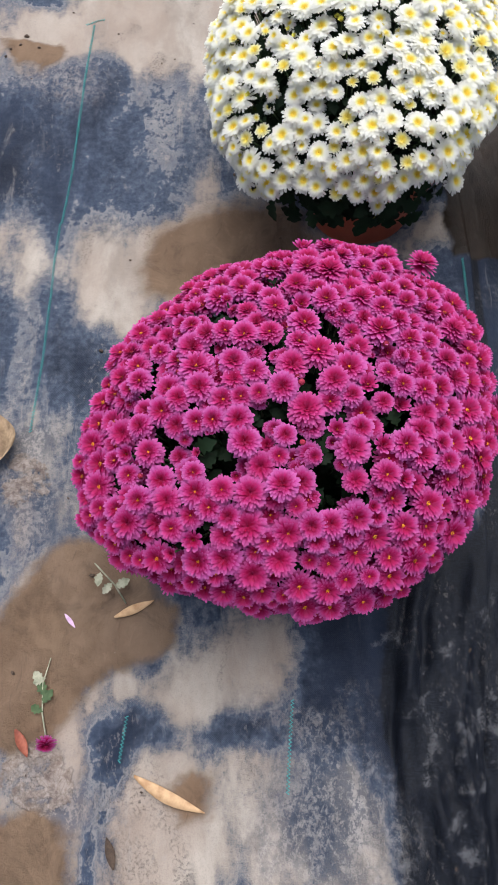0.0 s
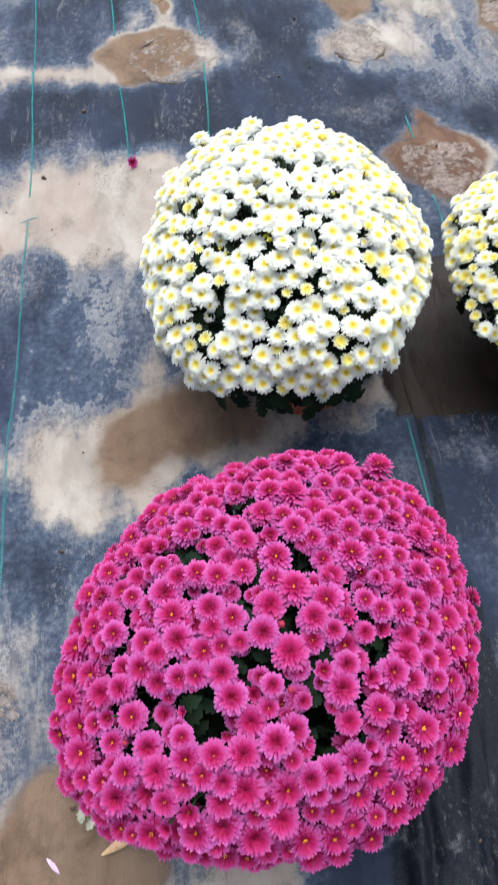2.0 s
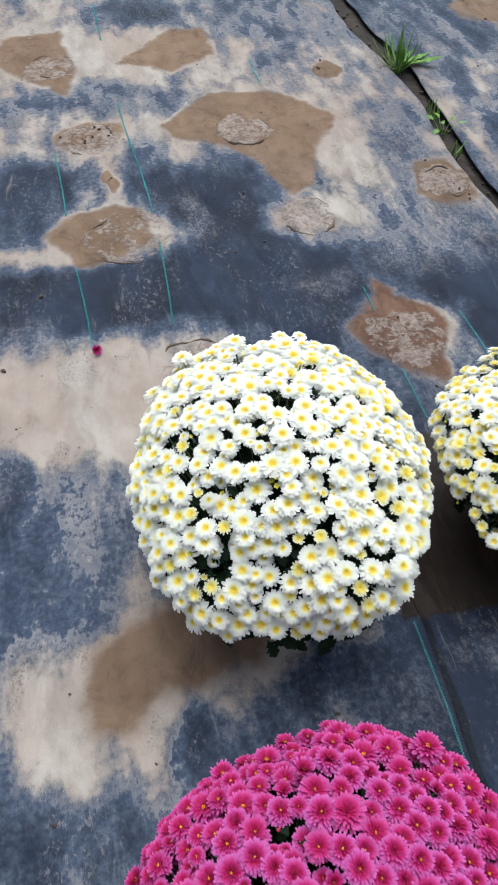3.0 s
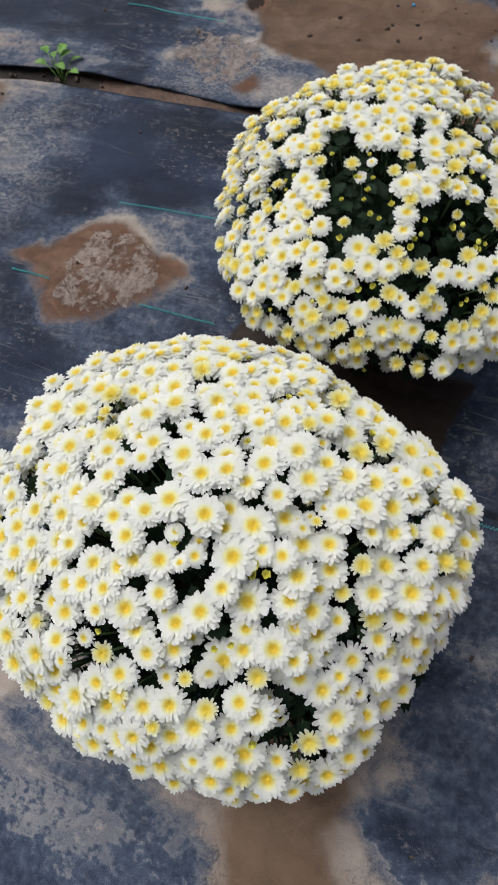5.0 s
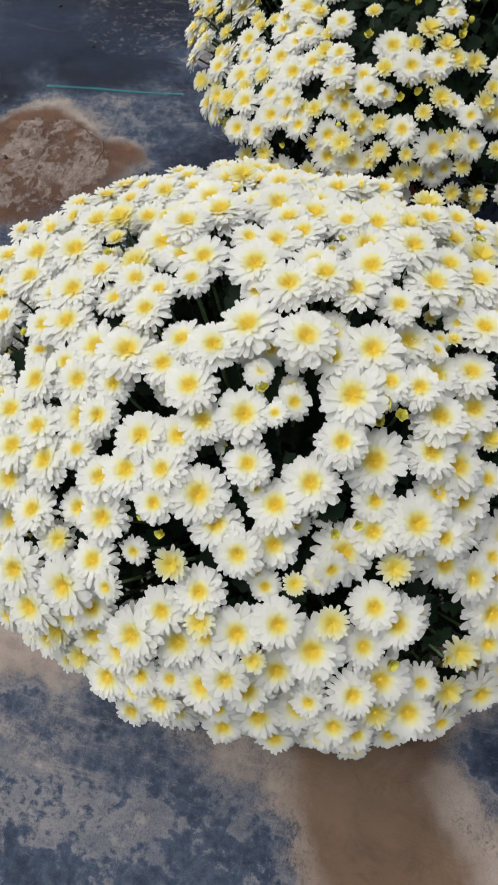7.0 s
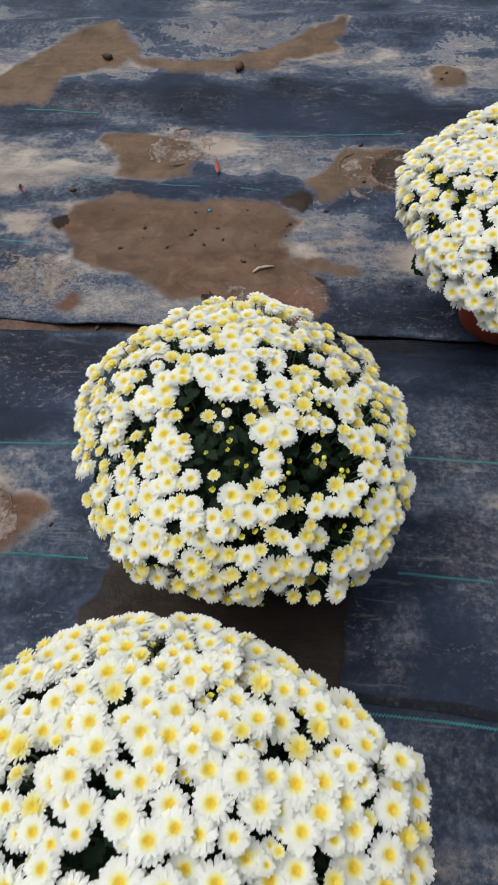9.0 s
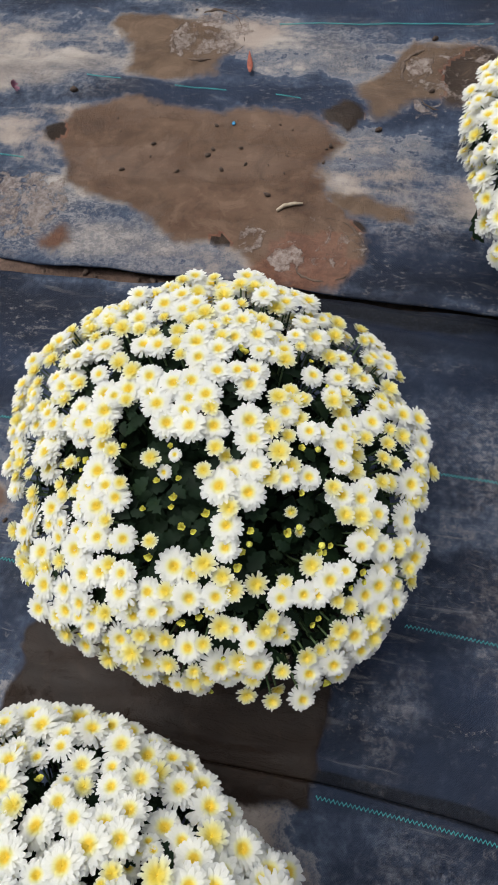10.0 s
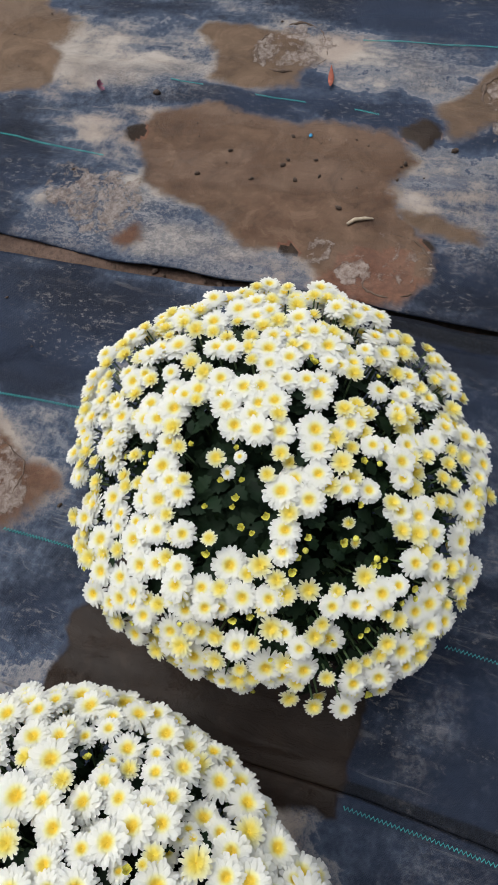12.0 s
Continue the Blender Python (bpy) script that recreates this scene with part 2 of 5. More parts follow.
def petal_white_material():
    n = Nodes("white_petal", 0.6)
    r = n.attr("radial")
    v = n.noise(120.0, 3, 0.5, n.local())
    col = n.mix(n.span(r, 0.15, 0.32), (0.92, 0.74, 0.09), (0.92, 0.88, 0.42))
    col = n.mix(n.span(r, 0.24, 0.50), col, (0.93, 0.925, 0.88))
    col = n.mix(n.span(r, 0.5, 0.95), col, (0.93, 0.93, 0.91))
    col = n.mix(n.math("MULTIPLY", n.span(v, 0.4, 0.7), 0.06), col, (0.72, 0.74, 0.60))
    return n.done(col, 0.62, n.bump(v, 0.1, 0.001), 0.60, 0.12)


def petal_cream_material():
    n = Nodes("cream_petal", 0.6)
    r = n.attr("radial")
    v = n.noise(120.0, 3, 0.5, n.local())
    col = n.mix(n.span(r, 0.2, 0.72), (0.92, 0.80, 0.15), (0.93, 0.91, 0.62))
    col = n.mix(n.span(r, 0.6, 1.0), col, (0.92, 0.92, 0.86))
    col = n.mix(n.math("MULTIPLY", n.span(v, 0.4, 0.7), 0.12), col, (0.70, 0.66, 0.35))
    return n.done(col, 0.62, n.bump(v, 0.1, 0.001), 0.60, 0.12)


def petal_magenta_material():
    n = Nodes("magenta_petal", 0.55)
    r, tip = n.attr("radial"), n.attr("tip")
    v = n.noise(90.0, 3, 0.5, n.local())
    k = n.island()
    col = n.mix(n.span(r, 0.18, 0.58), (0.31, 0.002, 0.028), (0.54, 0.013, 0.172))
    col = n.mix(n.span(r, 0.46, 0.92), col, (0.54, 0.054, 0.36))
    col = n.mix(n.math("MULTIPLY", n.span(v, 0.35, 0.7), 0.2), col, (0.50, 0.010, 0.15))
    col = n.mix(n.math("MULTIPLY", n.math("MULTIPLY", n.span(tip, 0.55, 1.0), n.span(r, 0.3, 0.8)), 0.58), col, (0.70, 0.24, 0.57))
    col = n.mix(n.math("MULTIPLY", k, 0.22), col, (0.53, 0.11, 0.41))
    col = n.mix(n.math("MULTIPLY", n.span(n.chance(), 0.4, 1.0), 0.30), col, (0.56, 0.018, 0.14))
    return n.done(col, 0.6, n.bump(v, 0.1, 0.001), 0.42, 0.14)


def plain_material(name, a, b, scale=60.0, rough=0.7, depth=0.002, thin=0.0, use_local=False, gloss=0.4):
    n = Nodes(name, rough)
    v = n.noise(scale, 4, 0.6, n.local() if use_local else None)
    col = n.mix(n.span(v, 0.3, 0.7), a, b)
    return n.done(col, rough, n.bump(v, 0.4, depth), thin, gloss)


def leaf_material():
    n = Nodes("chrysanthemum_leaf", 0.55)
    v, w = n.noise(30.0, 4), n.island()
    # leaf green kept near black, with the shade between the flowers put into it
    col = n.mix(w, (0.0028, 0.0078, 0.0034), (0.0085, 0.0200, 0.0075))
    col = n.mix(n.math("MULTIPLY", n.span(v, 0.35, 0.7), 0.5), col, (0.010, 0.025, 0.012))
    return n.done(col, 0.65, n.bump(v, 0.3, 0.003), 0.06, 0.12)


FABRIC = fabric_material()
SOIL = soil_material("dark_garden_soil", (0.045, 0.028, 0.019), (0.10, 0.065, 0.045))
POT_SOIL = soil_material("potting_soil", (0.02, 0.014, 0.01), (0.05, 0.036, 0.026))
WHITE, CREAM, MAGENTA = petal_white_material(), petal_cream_material(), petal_magenta_material()
LEAF = leaf_material()
DISC = plain_material("yellow_flower_disc", (0.66, 0.45, 0.03), (0.93, 0.75, 0.09), 240.0, 0.9, 0.001, 0, True, 0.05)
EYE = plain_material("orange_flower_disc", (0.60, 0.16, 0.01), (0.80, 0.40, 0.03), 180.0, 0.8, 0.002, 0, True)
BUD = plain_material("yellow_bud", (0.50, 0.50, 0.07), (0.82, 0.74, 0.13), 90.0, 0.7, 0.002, 0, True)
RED_BUD = plain_material("crimson_bud", (0.22, 0.012, 0.03), (0.42, 0.02, 0.07), 90.0, 0.7, 0.002, 0, True)
STEM = plain_material("green_stem", (0.03, 0.06, 0.02), (0.07, 0.11, 0.045), 60.0)
CLAY = plain_material("terracotta_plastic", (0.30, 0.055, 0.026), (0.40, 0.085, 0.042), 12.0, 0.5)
THREAD = plain_material("teal_thread", (0.025, 0.23, 0.24), (0.06, 0.38, 0.37), 90.0, 0.6)
DRY_LEAF = plain_material("dry_tan_leaf", (0.36, 0.20, 0.10), (0.56, 0.37, 0.21), 45.0, 0.7)
PALE_LEAF = plain_material("withered_pale_leaf", (0.20, 0.21, 0.14), (0.38, 0.37, 0.28), 70.0, 0.8)
BROWN_LEAF = plain_material("withered_brown_leaf", (0.13, 0.085, 0.05), (0.34, 0.24, 0.15), 35.0, 0.8)
RED_LEAF = plain_material("dead_red_leaf", (0.17, 0.04, 0.025), (0.32, 0.095, 0.055), 70.0, 0.7)
GREEN = plain_material("weed_green", (0.08, 0.18, 0.025), (0.19, 0.35, 0.065), 40.0, 0.55, 0.002, 0.2)
MAUVE = plain_material("mauve_petal", (0.50, 0.30, 0.50), (0.66, 0.46, 0.64), 90.0, 0.6)
CLOD = soil_material("dark_clod", (0.045, 0.03, 0.022), (0.11, 0.072, 0.052))
# darker copy of the gap earth, with the gap's shade put into its colour
SHADED_EARTH = soil_material("shaded_gap_earth", (0.014, 0.010, 0.008), (0.042, 0.031, 0.024))
GAP_EARTH = soil_material("gap_earth", (0.050, 0.028, 0.019), (0.125, 0.078, 0.056))
RIDGE = soil_material("dried_mud_ridge", (0.075, 0.05, 0.036), (0.16, 0.11, 0.08))
FADED = plain_material("faded_pink_petal", (0.26, 0.09, 0.13), (0.40, 0.17, 0.23), 90.0, 0.7)
TWIG = plain_material("pale_twig", (0.30, 0.24, 0.17), (0.48, 0.40, 0.30), 70.0, 0.8)
BLUE = plain_material("blue_plastic_bit", (0.02, 0.16, 0.32), (0.04, 0.24, 0.42), 50.0, 0.5)


# ---- small mesh helpers ----
def mesh_of(name, verts, faces, mat, smooth=True, **fields):
    me = bpy.data.meshes.new(name)
    me.from_pydata([tuple(v) for v in verts], [], [tuple(f) for f in faces])
    me.materials.append(mat)
    me.polygons.foreach_set("use_smooth", [smooth] * len(me.polygons))
    for key, values in fields.items():
        me.attributes.new(key, "FLOAT", "POINT").data.foreach_set("value", np.asarray(values, dtype=np.float32))
    me.update()
    return me


def part(name, me, parent, m=None, label="", kind=""):
    """One mesh as a part of a thing, placed in its parent's space."""
    ob = new(name, me)
    ob.parent = parent
    if m is not None:
        ob.matrix_basis = m
    return tagged(ob, label=label, kind=kind)


def thing(name, x, y, z, label, category, group="", turn=0):
    ob = new(name)
    ob.empty_display_size = 0.05
    ob.matrix_basis = pose(x, y, z, 0, 0, turn)
    return tagged(ob, label, category, group)


class Pile:
    """Verts and faces of many like pieces, gathered into one mesh."""

    def __init__(self):
        self.v, self.f, self.a, self.b, self.n = [], [], [], [], 0

    def add(self, verts, faces, field=None, second=None):
        self.v.append(np.asarray(verts, float))
        self.f += [tuple(i + self.n for i in f) for f in faces]
        self.n += len(verts)
        if field is not None:
            self.a.append(np.asarray(field))
        if second is not None:
            self.b.append(np.asarray(second))

    def mesh(self, name, mat, field="", smooth=True):
        extra = {field: np.concatenate(self.a)} if field else {}
        if self.b:
            extra["tip"] = np.concatenate(self.b)
        return mesh_of(name, np.concatenate(self.v), self.f, mat, smooth, **extra)


def tube(points, radii, sides=5):
    """A tapered tube along points."""
    v, f = [], []
    pts = [Vector(p) for p in points]
    for i, p in enumerate(pts):
        way = (pts[min(i + 1, len(pts) - 1)] - pts[max(i - 1, 0)]).normalized()
        side = way.cross(Vector((0.31, 0.17, 0.93))).normalized()
        up = side.cross(way)
        for k in range(sides):
            a = 2 * math.pi * k / sides
            v.append(p + radii[i] * (math.cos(a) * side + math.sin(a) * up))
    for i in range(len(pts) - 1):
        for k in range(sides):
            j = (k + 1) % sides
            f.append((i * sides + k, i * sides + j, (i + 1) * sides + j, (i + 1) * sides + k))
    f.append(tuple(range(sides))[::-1])
    f.append(tuple((len(pts) - 1) * sides + k for k in range(sides)))
    return v, f


def lathe(profile, segments=40):
    v, f = [], []
    for r, z in profile:
        for k in range(segments):
            a = 2 * math.pi * k / segments
            v.append((r * math.cos(a), r * math.sin(a), z))
    for i in range(len(profile) - 1):
        for k in range(segments):
            j = (k + 1) % segments
            f.append((i * segments + k, i * segments + j, (i + 1) * segments + j, (i + 1) * segments + k))
    return v, f


def blade(length, width, curl=0.2, rows=6, fold=0.15, thick=0.0012, bend=0.0):
    """A lance-shaped leaf with a body, lying along +y."""
    v, f = [], []
    for i in range(rows + 1):
        s = i / rows
        w = width * 0.5 * max(0.04, math.sin(math.pi * min(1.0, 0.06 + 0.92 * s)) ** 1.05)
        z = curl * length * (s - 0.5) ** 2
        x0 = bend * length * math.sin(math.pi * s)
        for side in (0, 1):
            for k in (-1, 0, 1):
                v.append((x0 + k * w, s * length, z + fold * abs(k) * w - side * thick))
    for i in range(rows):
        a, b = i * 6, (i + 1) * 6
        f += [(a, a + 1, b + 1, b), (a + 1, a + 2, b + 2, b + 1), (a + 4, a + 3, b + 3, b + 4), (a + 5, a + 4, b + 4, b + 5), (a + 3, a, b, b + 3), (a + 2, a + 5, b + 5, b + 2)]
    f += [(0, 3, 4, 1), (1, 4, 5, 2)]
    e = rows * 6
    f += [(e, e + 1, e + 4, e + 3), (e + 1, e + 2, e + 5, e + 4)]
    return v, f


def lumpy(size, seed, squash=0.7, cuts=1):
    bm = bmesh.new()
    bmesh.ops.create_icosphere(bm, subdivisions=cuts, radius=1)
    for q in bm.verts:
        k = 1 + 0.45 * noise.noise(q.co * 1.7 + Vector((seed * 3.1, seed, 0)))
        q.co = Vector((q.co.x * k, q.co.y * k * 0.85, q.co.z * k * squash)) * size
    v, f = [q.co.copy() for q in bm.verts], [[q.index for q in p.verts] for p in bm.faces]
    bm.free()
    return v, f


def turned(verts, m):
    a = np.array([tuple(v) for v in verts])
    k = np.array(m)
    return a @ k[:3, :3].T + k[:3, 3]


# ---- ground ----
def lattice(x, y, seed):
    """Smooth value noise, about -1 to 1."""
    xi, yi = np.floor(x).astype(np.int64), np.floor(y).astype(np.int64)
    u, v = x - xi, y - yi
    u, v = u * u * (3 - 2 * u), v * v * (3 - 2 * v)

    def h(i, j):
        k = (i * 374761393 + j * 668265263 + seed * 1442695041) & 0x7FFFFFFF
        k = ((k ^ (k >> 13)) * 1274126177) & 0x7FFFFFFF
        return ((k ^ (k >> 16)) & 0xFFFF) / 32767.5 - 1

    return (h(xi, yi) * (1 - u) + h(xi + 1, yi) * u) * (1 - v) + (h(xi, yi + 1) * (1 - u) + h(xi + 1, yi + 1) * u) * v


def ripples(x, y, scale, seed, octaves=3):
    s, k = 0, 1.0
    for o in range(octaves):
        s = s + k * lattice(x * scale * 2 ** o, y * scale * 2 ** o, seed + o)
        k *= 0.5
    return s / 1.6


# silt, x, y, half-widths, turn, amount
SILT_NEAR = [(-0.25, 1.45, 0.13, 0.18, 0, 0.6), (-0.12, 1.90, 0.17, 0.24, 0, 0.85),
             (-0.20, 2.05, 0.26, 0.14, 0, 0.8), (0.10, 2.15, 0.20, 0.10, 0, 0.6), (-0.55, 1.98, 0.18, 0.10, 0, 0.6), (-0.52, 1.36, 0.07, 0.10, 0, 0.6),
             (-0.36, 2.67, 0.26, 0.06, 0, 0.75), (0.03, 2.70, 0.22, 0.16, 0, 0.8), (0.03, 3.00, 0.08, 0.24, 0, 0.5), (-0.10, 3.30, 0.32, 0.10, 0, 0.75),
             (-0.30, 1.78, 0.14, 0.30, 0, 0.25)]
SILT_FAR = [(0.66, 3.15, 0.44, 0.34, -20, 0.9), (0.97, 3.0, 0.15, 0.26, 0, 0.42), (0.5, 3.85, 0.42, 0.25, 0, 0.7), (-0.05, 4.0, 0.36, 0.40, 0, 0.8),
            (1.15, 3.5, 0.26, 0.5, 0, 0.25), (0.68, 2.67, 0.15, 0.12, 0, 0.6), (1.27, 2.72, 0.14, 0.2, 0, 0.25), (0.85, 2.45, 0.13, 0.2, 0, 0.45),
            (1.1, 2.5, 0.08, 0.2, 0, 0.5), (0.82, 2.06, 0.19, 0.2, 0, 0.7), (0.92, 1.02, 0.04, 0.16, 0, 0.7), (0.40, 1.30, 0.06, 0.07, 0, 0.75), (0.61, 1.18, 0.08, 0.03, 0, 0.3)]
SILT_EAST = [(1.95, 2.25, 0.06, 0.26, 0, 0.7), (1.60, 2.12, 0.11, 0.2, 0, 0.7), (2.06, 1.9, 0.13, 0.36, 0, 0.7), (2.1, 1.2, 0.12, 0.28, 0, 0.6),
             (1.72, 1.65, 0.22, 0.42, 0, 0.6), (1.80, 2.15, 0.07, 0.2, 0, 0.55), (1.65, 1.15, 0.1, 0.16, 0, 0.45), (2.52, 2.3, 0.28, 0.3, 0, 0.65),
             (2.65, 1.6, 0.14, 0.4, 0, 0.65), (1.9, 2.85, 0.1, 0.4, 0, 0.6), (2.12, 2.7, 0.16, 0.35, 0, 0.6), (1.52, 1.62, 0.06, 0.16, 0, 0.5), (2.55, 0.95, 0.12, 0.2, 0, 0.6)]
BARE_WEST = [(-0.52, 1.64, 0.2, 0.22, 0, -0.8), (-0.42, 1.45, 0.05, 0.3, 0, -0.25), (-0.16, 1.54, 0.15, 0.15, 0, -0.32), (0.15, 2.42, 0.52, 0.13, 0, -1.0),
             (0.40, 2.88, 0.24, 0.2, 10, -1.2), (-0.22, 2.98, 0.2, 0.18, 0, -0.9), (-0.05, 3.62, 0.4, 0.1, 0, -0.6), (0.2, 4.25, 0.16, 0.14, 0, -1.0)]
BARE_EAST = [(1.15, 3.0, 0.12, 0.32, 0, -0.5), (0.45, 1.08, 0.15, 0.15, 0, -0.15), (0.65, 1.06, 0.18, 0.14, 0, -0.3), (0.9, 3.85, 0.14, 0.2, 0, -0.5), (1.1, 2.95, 0.09, 0.2, 0, -0.6), (0.95, 2.32, 0.12, 0.12, 0, -0.7), (1.2, 2.2, 0.17, 0.25, 0, -0.9),
             (0.55, 2.25, 0.14, 0.2, 0, -0.7), (0.95, 1.25, 0.42, 0.75, 0, -0.22), (1.92, 1.55, 0.045, 0.36, 0, -0.9), (1.47, 1.1, 0.07, 0.3, 0, -0.9),
             (2.28, 1.32, 0.10, 0.32, 0, -1.0), (2.38, 1.7, 0.11, 0.5, 0, -0.9), (1.665, 2.2, 0.04, 0.3, 0, -0.6), (1.70, 2.65, 0.14, 0.5, 0, -0.8), (2.3, 2.3, 0.1, 0.2, 0, -0.5), (1.8, 1.1, 0.06, 0.16, 0, -0.6)]
# mud, x, y, half-widths, turn, dampness
MUD_WEST = [(-0.56, 1.95, 0.10, 0.05, 0, 0.2), (1.05, 3.63, 0.05, 0.07, 0, 0.3), (0.01, 3.32, 0.11, 0.08, 0, 0.1), (0.06, 3.0, 0.025, 0.05, 0, 0.2)]
MUD_EAST = [(1.21, 2.75, 0.09, 0.15, 0, 0.35), (1.95, 4.0, 0.15, 0.15, 0, 0.2)]
MUD_FAR = [(2.54, 0.93, 0.08, 0.07, 0, 0.4), (2.1, 2.65, 0.09, 0.24, 0, 0.4)]
# marks of removed pots, x, y, radius, crust
POT_MARKS = [(0.59, 3.23, 0.105, 0.7), (0.06, 2.69, 0.125, 0.5), (-0.08, 3.86, 0.10, 0.6), (0.01, 3.29, 0.10, 0.6), (0.68, 2.67, 0.095, 0.55), (0.80, 2.07, 0.105, 0.55), (1.21, 2.75, 0.09, 0.7), (0.17, 2.10, 0.105, 0.5),
             (2.11, 1.79, 0.095, 0.52), (2.005, 1.165, 0.13, 0.36), (1.475, 1.40, 0.08, 0.27)]
CRUSTS = [(1.53, 2.08, 0.10, 0.6), (1.56, 2.17, 0.07, 0.55), (-0.37, 0.23, 0.055, 0.6), (-0.44, 0.77, 0.06, 0.5), (1.43, 1.456, 0.036, 0.6), (1.478, 1.54, 0.034, 0.52), (2.02, 1.275, 0.035, 0.6)]


# outlines of the mud patches with their dampness
MUD_PATCHES = []
MUD_PATCHES.append((((-0.5, 0.49), (-0.46, 0.52), (-0.41, 0.59), (-0.36, 0.64), (-0.3, 0.65), (-0.22, 0.6), (-0.14, 0.52), (-0.13, 0.47), (-0.17, 0.43), (-0.24, 0.41), (-0.29, 0.38), (-0.33, 0.32), (-0.37, 0.28), (-0.47, 0.27)), 0.25))
MUD_PATCHES.append((((-0.46, 0.18), (-0.36, 0.19), (-0.31, 0.16), (-0.3, 0.08), (-0.31, 0.04), (-0.44, 0.04)), 0.3))
MUD_PATCHES.append((((-0.13, 0.24), (-0.09, 0.26), (-0.06, 0.23), (-0.07, 0.18), (-0.12, 0.17), (-0.14, 0.21)), 0.1))
MUD_PATCHES.append((((-0.25, 1.26), (-0.22, 1.36), (-0.12, 1.42), (-0.02, 1.46), (0.14, 1.40), (0.18, 1.32), (0.14, 1.24), (0.03, 1.24), (-0.06, 1.23), (-0.14, 1.18), (-0.23, 1.2)), 0.38))
MUD_PATCHES.append((((0.28, 3.33), (0.52, 3.52), (0.74, 3.5), (0.9, 3.36), (0.97, 3.25), (0.84, 3.07), (0.75, 2.84), (0.66, 2.8), (0.6, 2.99), (0.52, 3.12), (0.33, 3.24)), 0.15))
MUD_PATCHES.append((((-0.19, 2.76), (-0.09, 2.84), (0.05, 2.88), (0.14, 2.81), (0.13, 2.66), (0.02, 2.59), (-0.1, 2.6)), 0.25))
MUD_PATCHES.append((((-0.36, 3.98), (-0.23, 4.16), (-0.03, 4.17), (0.02, 3.84), (-0.04, 3.61), (-0.12, 3.71), (-0.24, 3.84)), 0.2))
MUD_PATCHES.append((((0.2, 3.84), (0.47, 4.1), (0.62, 4.07), (0.61, 3.85), (0.41, 3.74)), 0.1))
MUD_PATCHES.append((((0.78, 2.32), (0.88, 2.21), (0.95, 2.1), (0.89, 2.01), (0.83, 1.89), (0.74, 1.95), (0.67, 2.02), (0.64, 2.13), (0.73, 2.23)), 0.6))
MUD_PATCHES.append((((1.7, 2.06), (1.82, 2.06), (1.86, 1.98), (1.86, 1.83), (1.84, 1.74), (1.85, 1.62), (1.84, 1.47), (1.77, 1.4), (1.69, 1.44), (1.67, 1.43), (1.60, 1.40), (1.53, 1.33), (1.45, 1.31), (1.37, 1.37), (1.36, 1.44), (1.4, 1.54), (1.46, 1.58), (1.47, 1.71), (1.52, 1.81), (1.57, 1.93), (1.61, 2.01)), 0.565))
MUD_PATCHES.append((((1.62, 1.44), (1.62, 1.32), (1.6, 1.22), (1.57, 1.23), (1.57, 1.37)), 0.5))
MUD_PATCHES.append((((2.18, 2.04), (2.18, 1.92), (2.15, 1.78), (2.08, 1.71), (1.97, 1.74), (1.94, 1.86), (1.96, 1.96), (2.07, 1.97), (2.14, 2.06)), 0.45))
MUD_PATCHES.append((((2.1, 2.7), (2.08, 2.52), (1.98, 2.39), (1.86, 2.39), (1.81, 2.55)), 0.4))
MUD_PATCHES.append((((1.95, 1.39), (2.11, 1.28), (2.12, 1.13), (1.95, 1.12), (1.9, 1.27), (1.84, 1.35)), 0.5))
MUD_PATCHES.append((((2.34, 2.49), (2.52, 2.5), (2.64, 2.4), (2.79, 2.28), (2.83, 2.13), (2.69, 2.02), (2.58, 2.07), (2.51, 2.26), (2.33, 2.3)), 0.4))
MUD_PATCHES.append((((2.66, 2.1), (2.6, 1.82), (2.63, 1.68), (2.71, 1.52), (2.84, 1.36), (2.86, 1.28), (2.69, 1.32), (2.62, 1.48), (2.55, 1.54), (2.53, 1.88)), 0.4))
MUD_PATCHES.append((((1.42, 2.03), (1.48, 2.0), (1.44, 1.95), (1.40, 1.98)), 0.62))
MUD_PATCHES.append((((1.48, 1.56), (1.54, 1.48), (1.55, 1.38), (1.52, 1.33), (1.45, 1.31), (1.37, 1.37), (1.36, 1.44), (1.39, 1.55)), 0.66))
# dark trampled earth in a pot mark
MUD_PATCHES.append((((2.1, 1.2), (2.12, 1.12), (2.07, 1.05), (1.97, 1.04), (1.9, 1.1), (1.9, 1.2), (1.97, 1.25), (2.05, 1.25)), 0.9))
# dark damp spots at the rim of the large puddle
MUD_PATCHES.append((((1.85, 1.46), (1.89, 1.4), (1.85, 1.36), (1.81, 1.39), (1.82, 1.44)), 0.93))
MUD_PATCHES.append((((1.75, 2.12), (1.79, 2.07), (1.74, 2.03), (1.7, 2.07)), 0.93))
MUD_PATCHES.append((((1.48, 1.65), (1.5, 1.61), (1.47, 1.58), (1.45, 1.62)), 0.93))
MUD_PATCHES.append((((1.55, 1.37), (1.55, 1.33), (1.51, 1.32), (1.52, 1.35)), 0.93))
# wet earth where the cloth is torn open, with the plants' shade in its colour
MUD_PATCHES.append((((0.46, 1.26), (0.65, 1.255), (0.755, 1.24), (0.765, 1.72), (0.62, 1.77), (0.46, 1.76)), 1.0))
